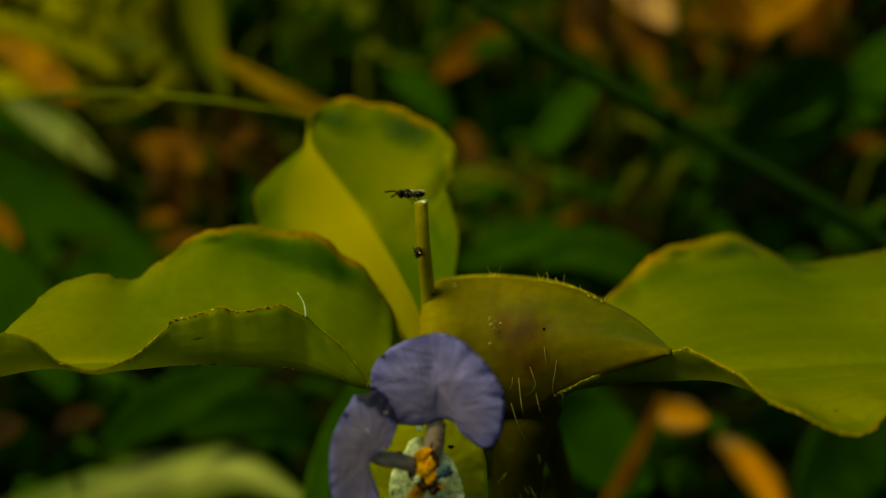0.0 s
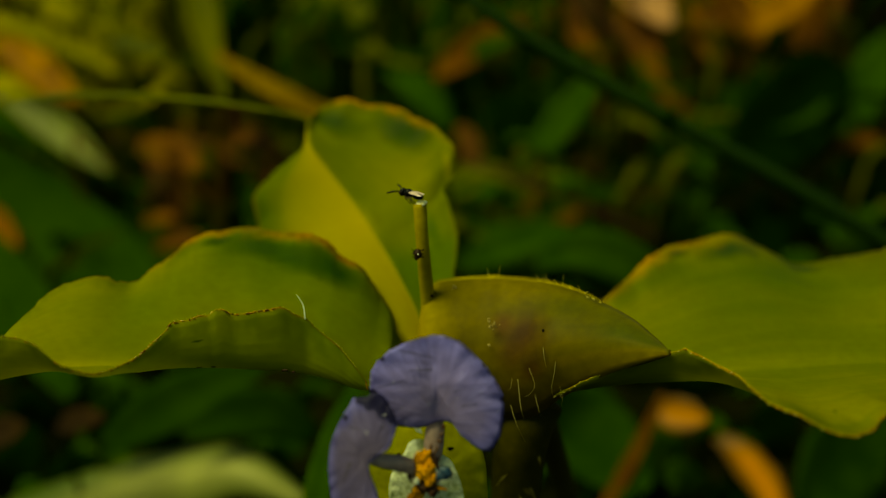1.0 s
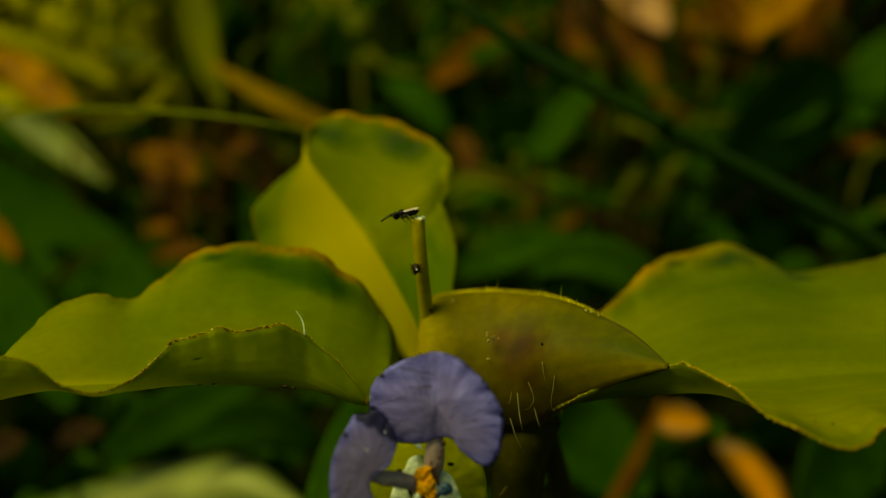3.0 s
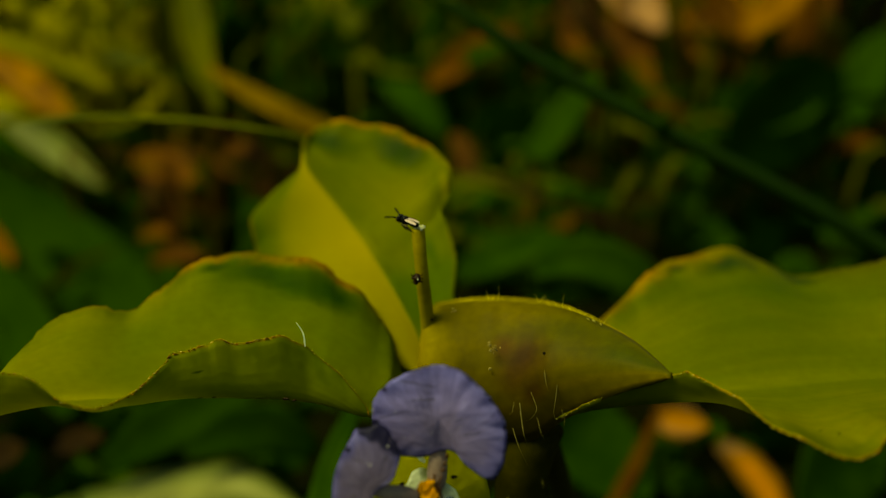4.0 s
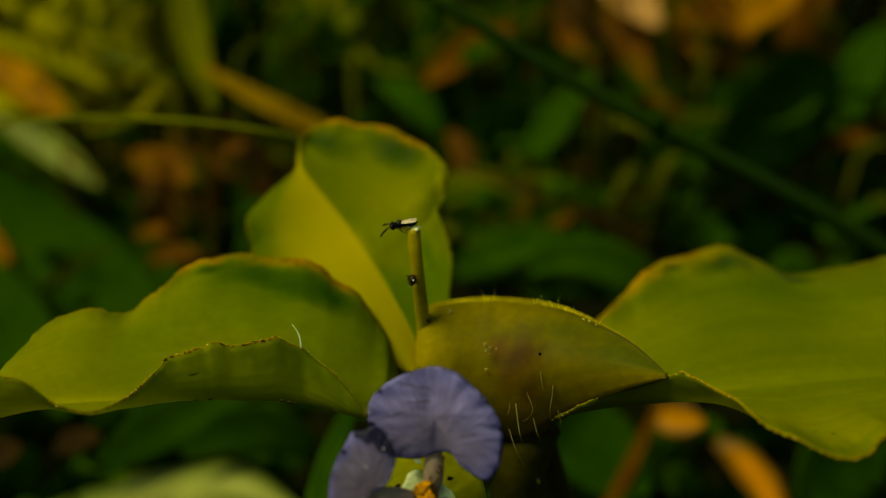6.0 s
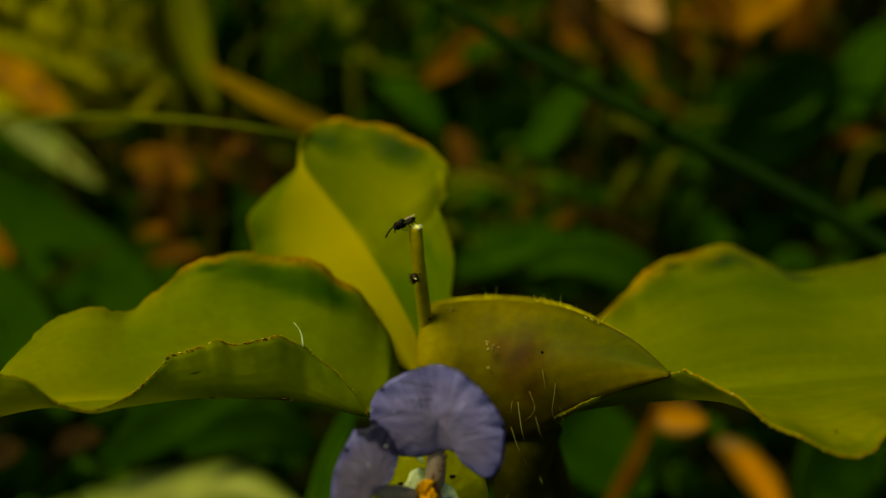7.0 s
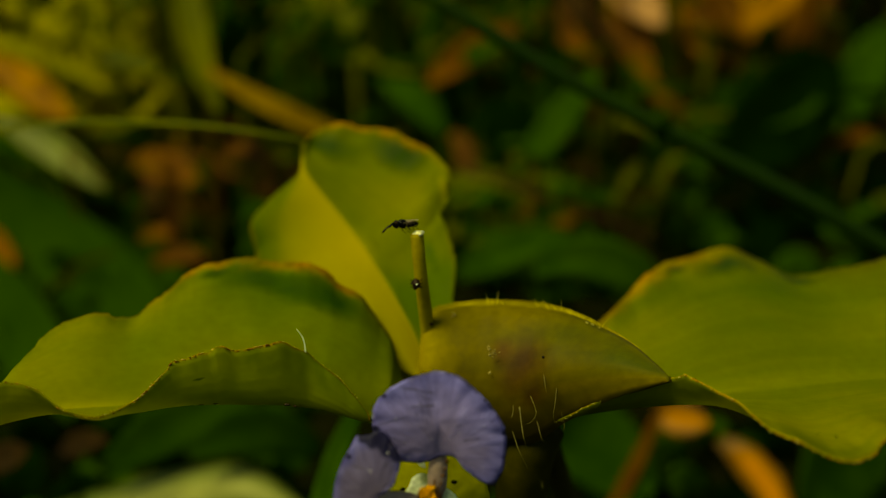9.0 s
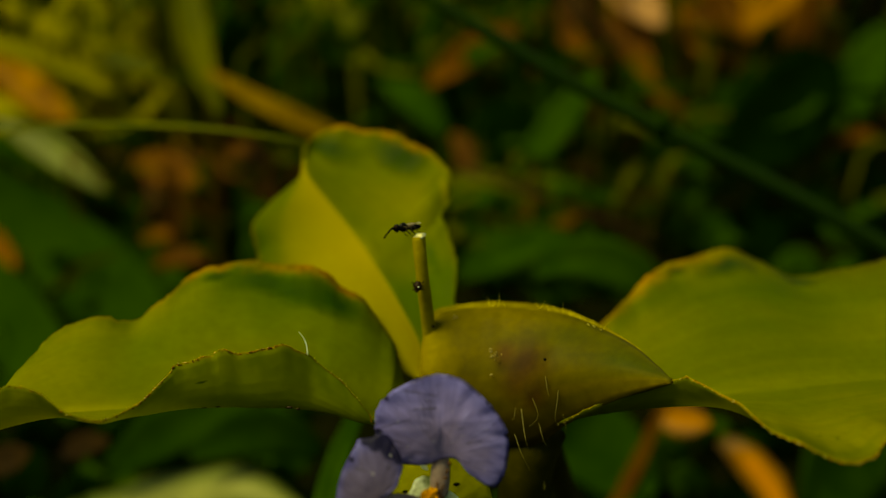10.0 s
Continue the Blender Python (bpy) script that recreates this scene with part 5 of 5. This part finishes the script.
leafy("broad_leaf", "small yellow-green weed leaf in a gap", BLADE_YELLOW, (((87.3, 240.0, 20.6), (91.1, 238.0, 24.6), (94.7, 236.0, 28.2), (97.8, 234.0, 31.5)), 6.5))
leafy("grass_shoot", "pale olive grass blade behind the culm", BLADE_YELLOW, (((2.3, 190.0, 19.5), (12.4, 187.0, 18.9), (22.3, 184.0, 16.4), (32.1, 181.0, 12.6)), 3.0))


def undergrowth():
    """Countless low grass blades and weed leaves that cover the ground, tall ones farther off."""
    rng = random.Random(11)
    sets = {"BLADE": [], "DARK": []}
    for i in range(1300):
        far = i < 330
        d = rng.uniform(520, 900) if far else rng.uniform(30, 520) if i < 700 else rng.uniform(25, 200)
        x = rng.uniform(-0.62, 0.62) * (d + 60)
        y = d * 0.95
        h = rng.uniform(30, 120) if far else rng.uniform(3, 10) if d > 170 else rng.uniform(2, 5)
        lean = (rng.uniform(-0.9, 0.9), rng.uniform(-0.5, 0.3))
        pts = [(x, y, -2), (x + lean[0] * h * 0.35, y + lean[1] * h * 0.3, h * 0.6), (x + lean[0] * h, y + lean[1] * h, h), (x + lean[0] * h * 1.7, y + lean[1] * h * 1.5, h * rng.uniform(0.6, 1.0))]
        w = rng.choice((5, 8, 12, 20)) * (0.4 + d / 500)
        me = blade_mesh("b", pts, [w * 0.5, w, w * 0.8, 0.3], n=10, facing=(rng.uniform(-0.6, 0.6), -0.7, 0.6))
        v = np.zeros(len(me.vertices) * 3)
        me.vertices.foreach_get("co", v)
        f = [tuple(p.vertices) for p in me.polygons]
        bpy.data.meshes.remove(me)
        pick = rng.random()
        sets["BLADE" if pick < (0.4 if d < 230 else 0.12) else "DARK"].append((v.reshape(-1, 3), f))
    for key, mat, lab in (("BLADE", BLADE, "mid-green weeds and grass behind the flower"), ("DARK", BLADE_DARK, "weeds and grass with shade painted in")):
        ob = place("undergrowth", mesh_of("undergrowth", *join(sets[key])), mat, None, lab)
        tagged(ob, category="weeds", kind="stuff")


def mottle():
    """Small mixed leaves and blades, green, olive and brown, standing among the weeds."""
    rng = random.Random(29)
    mats = (("GREEN", BLADE, "small mid-green weed leaves"), ("OLIVE", BLADE_YELLOW, "small olive-yellow weed leaves and blades"), ("BROWN", BROWN, "small withered brown leaves among weeds"))
    sets = {m[0]: [] for m in mats}
    for i in range(700):
        d = rng.uniform(300, 540) if rng.random() < 0.8 else rng.uniform(200, 300)
        side = rng.uniform(-0.52, 0.52)
        # fewer to the right, where the painted weed colours stay dark
        if side > 0.24 and rng.random() < 0.75:
            continue
        x, y = side * d, d * 0.93 - 45
        z = rng.uniform(2, 66) * min(1.0, d / 420) if d > 300 else rng.uniform(2, 24)
        L = rng.uniform(8, 26) * d / 300
        w = rng.choice((1.5, 2.5, 4, 6)) * d / 300
        a = rng.choice((-1, 1)) * rng.uniform(0.5, 1.5)
        dx, dz = math.cos(a) * L, abs(math.sin(a)) * L
        bow = rng.uniform(-0.3, 0.3) * L
        foot = (x - dx * 0.4, y + 4, -2)
        pts = [foot, (x - dx * 0.25, y + 2, z * 0.55), (x, y, z), (x + dx * 0.5 + bow * 0.3, y - 2, z + dz * 0.35), (x + dx, y - 4, z + dz * 0.3 - bow)]
        me = blade_mesh("b", pts, [w * 0.12, w * 0.14, w * 0.7, w, 0.2], n=14, facing=(rng.uniform(-0.7, 0.7), -0.7, rng.uniform(0.1, 0.9)))
        v = np.zeros(len(me.vertices) * 3)
        me.vertices.foreach_get("co", v)
        f = [tuple(p.vertices) for p in me.polygons]
        bpy.data.meshes.remove(me)
        pick = rng.random()
        sets["GREEN" if pick < 0.52 else "OLIVE" if pick < 0.78 else "BROWN"].append((v.reshape(-1, 3), f))
    for key, m, lab in mats:
        ob = place("undergrowth", mesh_of("undergrowth", *join(sets[key])), m, None, lab)
        tagged(ob, category="weeds", kind="stuff")


def tuft(rng, box, lengths, widths, count, mats, lab, upright=0.5):
    """Many short blades and leaf shreds filling a box (mm), each on a hair-thin stalk from the ground, shared out among the materials."""
    lo, hi = np.array(box[0], float), np.array(box[1], float)
    sets = [[] for _ in mats]
    for _ in range(count):
        x, y, z = lo + (hi - lo) * np.array((rng.random(), rng.random(), rng.random()))
        L, w = rng.uniform(*lengths), rng.uniform(*widths)
        a = rng.choice((-1, 1)) * rng.gauss(upright, 0.45)
        dx, dz = math.sin(math.pi / 2 - a) * L * rng.choice((-1, 1)), math.sin(a) * L
        bow = rng.uniform(-0.25, 0.25) * L
        pts = [(x - dx * 0.5, y + 3, -2), (x - dx * 0.5, y + 2, max(0.5, z - dz * 0.5 - 2)), (x - dx * 0.2, y, z - dz * 0.2 + bow), (x + dx * 0.2, y - 2, z + dz * 0.2 + bow), (x + dx * 0.5, y - 4, z + dz * 0.5)]
        me = blade_mesh("b", pts, [0.25, 0.3, w, w * 0.9, 0.2], n=18, facing=(rng.uniform(-0.6, 0.6), -0.8, rng.uniform(0.2, 0.8)))
        v = np.zeros(len(me.vertices) * 3)
        me.vertices.foreach_get("co", v)
        f = [tuple(p.vertices) for p in me.polygons]
        bpy.data.meshes.remove(me)
        sets[min(len(mats) - 1, int(rng.random() * len(mats)))].append((v.reshape(-1, 3), f))
    for mat, bits in zip(mats, sets):
        if bits:
            ob = place("tuft", mesh_of("tuft", *join(bits)), mat, None, lab)
            tagged(ob, category="weeds", kind="stuff")


undergrowth()
mottle()
rng_tufts = random.Random(47)
tuft(rng_tufts, ((-135, 190, 34), (-72, 225, 64)), (10, 26), (1.5, 4.0), 70, (BLADE_PAINTED_SUN, BLADE_YELLOW, BLADE_PAINTED_SUN, BLADE_PAINTED_SUN), "yellow-green grass shreds, most painted sunlit")
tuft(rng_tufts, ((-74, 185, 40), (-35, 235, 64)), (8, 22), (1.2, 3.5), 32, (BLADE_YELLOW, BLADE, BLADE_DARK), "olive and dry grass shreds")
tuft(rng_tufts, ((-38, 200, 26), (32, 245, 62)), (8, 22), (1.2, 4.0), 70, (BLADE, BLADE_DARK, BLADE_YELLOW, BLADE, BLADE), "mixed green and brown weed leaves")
tuft(rng_tufts, ((2, 150, 8), (62, 200, 30)), (6, 16), (1.0, 3.2), 60, (BLADE, BROWN, BLADE, BLADE_DARK, BLADE_YELLOW), "small weed leaves and litter, some with painted shade")
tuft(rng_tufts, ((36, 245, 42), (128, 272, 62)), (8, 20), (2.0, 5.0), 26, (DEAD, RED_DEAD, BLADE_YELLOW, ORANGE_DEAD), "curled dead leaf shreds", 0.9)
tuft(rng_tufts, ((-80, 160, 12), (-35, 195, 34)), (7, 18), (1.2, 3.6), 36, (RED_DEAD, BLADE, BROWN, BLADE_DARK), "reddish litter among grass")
tuft(rng_tufts, ((46, 175, 12), (110, 225, 40)), (8, 22), (1.2, 3.6), 30, (BLADE, BLADE_DARK, BLADE_DARK), "green blades, most with painted shade")


# ---- what moves ----
def motions():
    """The wasp turns about on the end of the stalk. Place in mm, heading, head up, lean."""
    def stand(x, y, z, turn, up, lean):
        return Matrix.Translation(Vector((x, y, z)) * MM) @ pose(0, 0, 0, 0, 0, turn) @ pose(0, 0, 0, -lean, -up, 0)

    walk(WASP, [
        (0, stand(-1.87, 7.13, 72.35, 162, -7, -34)), (0.4, stand(-1.92, 7.18, 72.45, 158, -6, -34)), (0.8, stand(-1.82, 7.16, 72.41, 158, 2, 5)),
        (1, stand(-1.77, 7.20, 72.42, 143, 1, 15)), (1.2, stand(-1.82, 7.17, 72.39, 145, 5, 20)), (1.4, stand(-1.89, 7.21, 72.41, 135, 2, 20)),
        (1.6, stand(-1.72, 7.21, 72.37, 124, 6, 15)), (1.8, stand(-1.74, 7.22, 72.41, 126, 5, 15)), (2, stand(-1.83, 7.22, 72.42, 134, 3, 15)),
        (2.2, stand(-1.81, 7.20, 72.40, 141, -5, 8)), (2.4, stand(-1.89, 7.13, 72.31, 158, -5, 0)), (2.7, stand(-2.00, 7.08, 72.20, 164, -20, -4)),
        (3.8, stand(-1.96, 7.12, 72.25, 150, -7, 6)), (3.9, stand(-1.94, 7.13, 72.27, 147, -2, 20)), (4, stand(-1.85, 7.16, 72.29, 135, 2, 22)),
        (4.1, stand(-1.85, 7.20, 72.34, 117, 5, 15)), (4.3, stand(-1.85, 7.21, 72.35, 113, 5, 10)), (4.8, stand(-1.84, 7.19, 72.31, 114, 7, 10)),
        (5, stand(-1.81, 7.17, 72.28, 121, 6, 15)), (5.2, stand(-1.91, 7.14, 72.25, 132, 5, 22)), (5.4, stand(-1.89, 7.11, 72.19, 139, 1, 30)),
        (5.7, stand(-1.84, 7.11, 72.20, 149, -13, 30)), (6.2, stand(-1.89, 7.03, 72.22, 185, -11, 5)), (6.8, stand(-1.89, 6.94, 72.26, 225, -1, -31)),
        (7, stand(-1.88, 6.93, 72.26, 228, -3, -34)), (7.2, stand(-1.89, 6.95, 72.32, 233, -1, -34)), (7.4, stand(-1.78, 6.93, 72.34, 246, 4, -28)),
        (7.6, stand(-1.66, 6.95, 72.37, 247, 7, -24)), (7.8, stand(-1.71, 6.95, 72.38, 246, 9, -24)), (8, stand(-1.78, 6.98, 72.44, 238, 10, -26)),
        (8.2, stand(-1.84, 7.01, 72.49, 231, 10, -30)), (8.4, stand(-1.85, 7.03, 72.47, 219, 8, -34)), (9, stand(-1.92, 7.06, 72.51, 210, 9, -36)),
        (10, stand(-1.94, 7.07, 72.46, 199, 3, -36)),
    ])
    # the feelers nod: seconds, tip down, and a twitch apart
    for n, feeler in enumerate(FEELERS):
        home = feeler.location.copy()
        nods = [(0, 0, 0), (0.4, 4, 4), (0.8, -8, -4), (1.2, 0, 3), (1.6, -14, -6), (2.0, -4, 0), (2.4, 6, 4), (2.7, 4, 0), (3.3, 0, 3), (3.8, 0, 0), (4.0, -14, -6), (4.4, -12, -2), (4.8, -12, -5), (5.2, 2, 4), (5.7, 14, 0),
                (6.3, 18, 3), (6.8, 20, -4), (7.2, 22, 0), (7.6, 14, 4), (7.8, -20 + 34 * n, 6), (8.0, -6 + 20 * n, 0), (8.2, 12, 0), (8.6, 22, 3), (9.0, 24, 0), (9.5, 26, 3), (10.0, 30, 0)]
        walk(feeler, [(t, Matrix.Translation(home) @ pose(0, 0, 0, 0, down, apart * (1 - 2 * n))) for t, down, apart in nods])


motions()
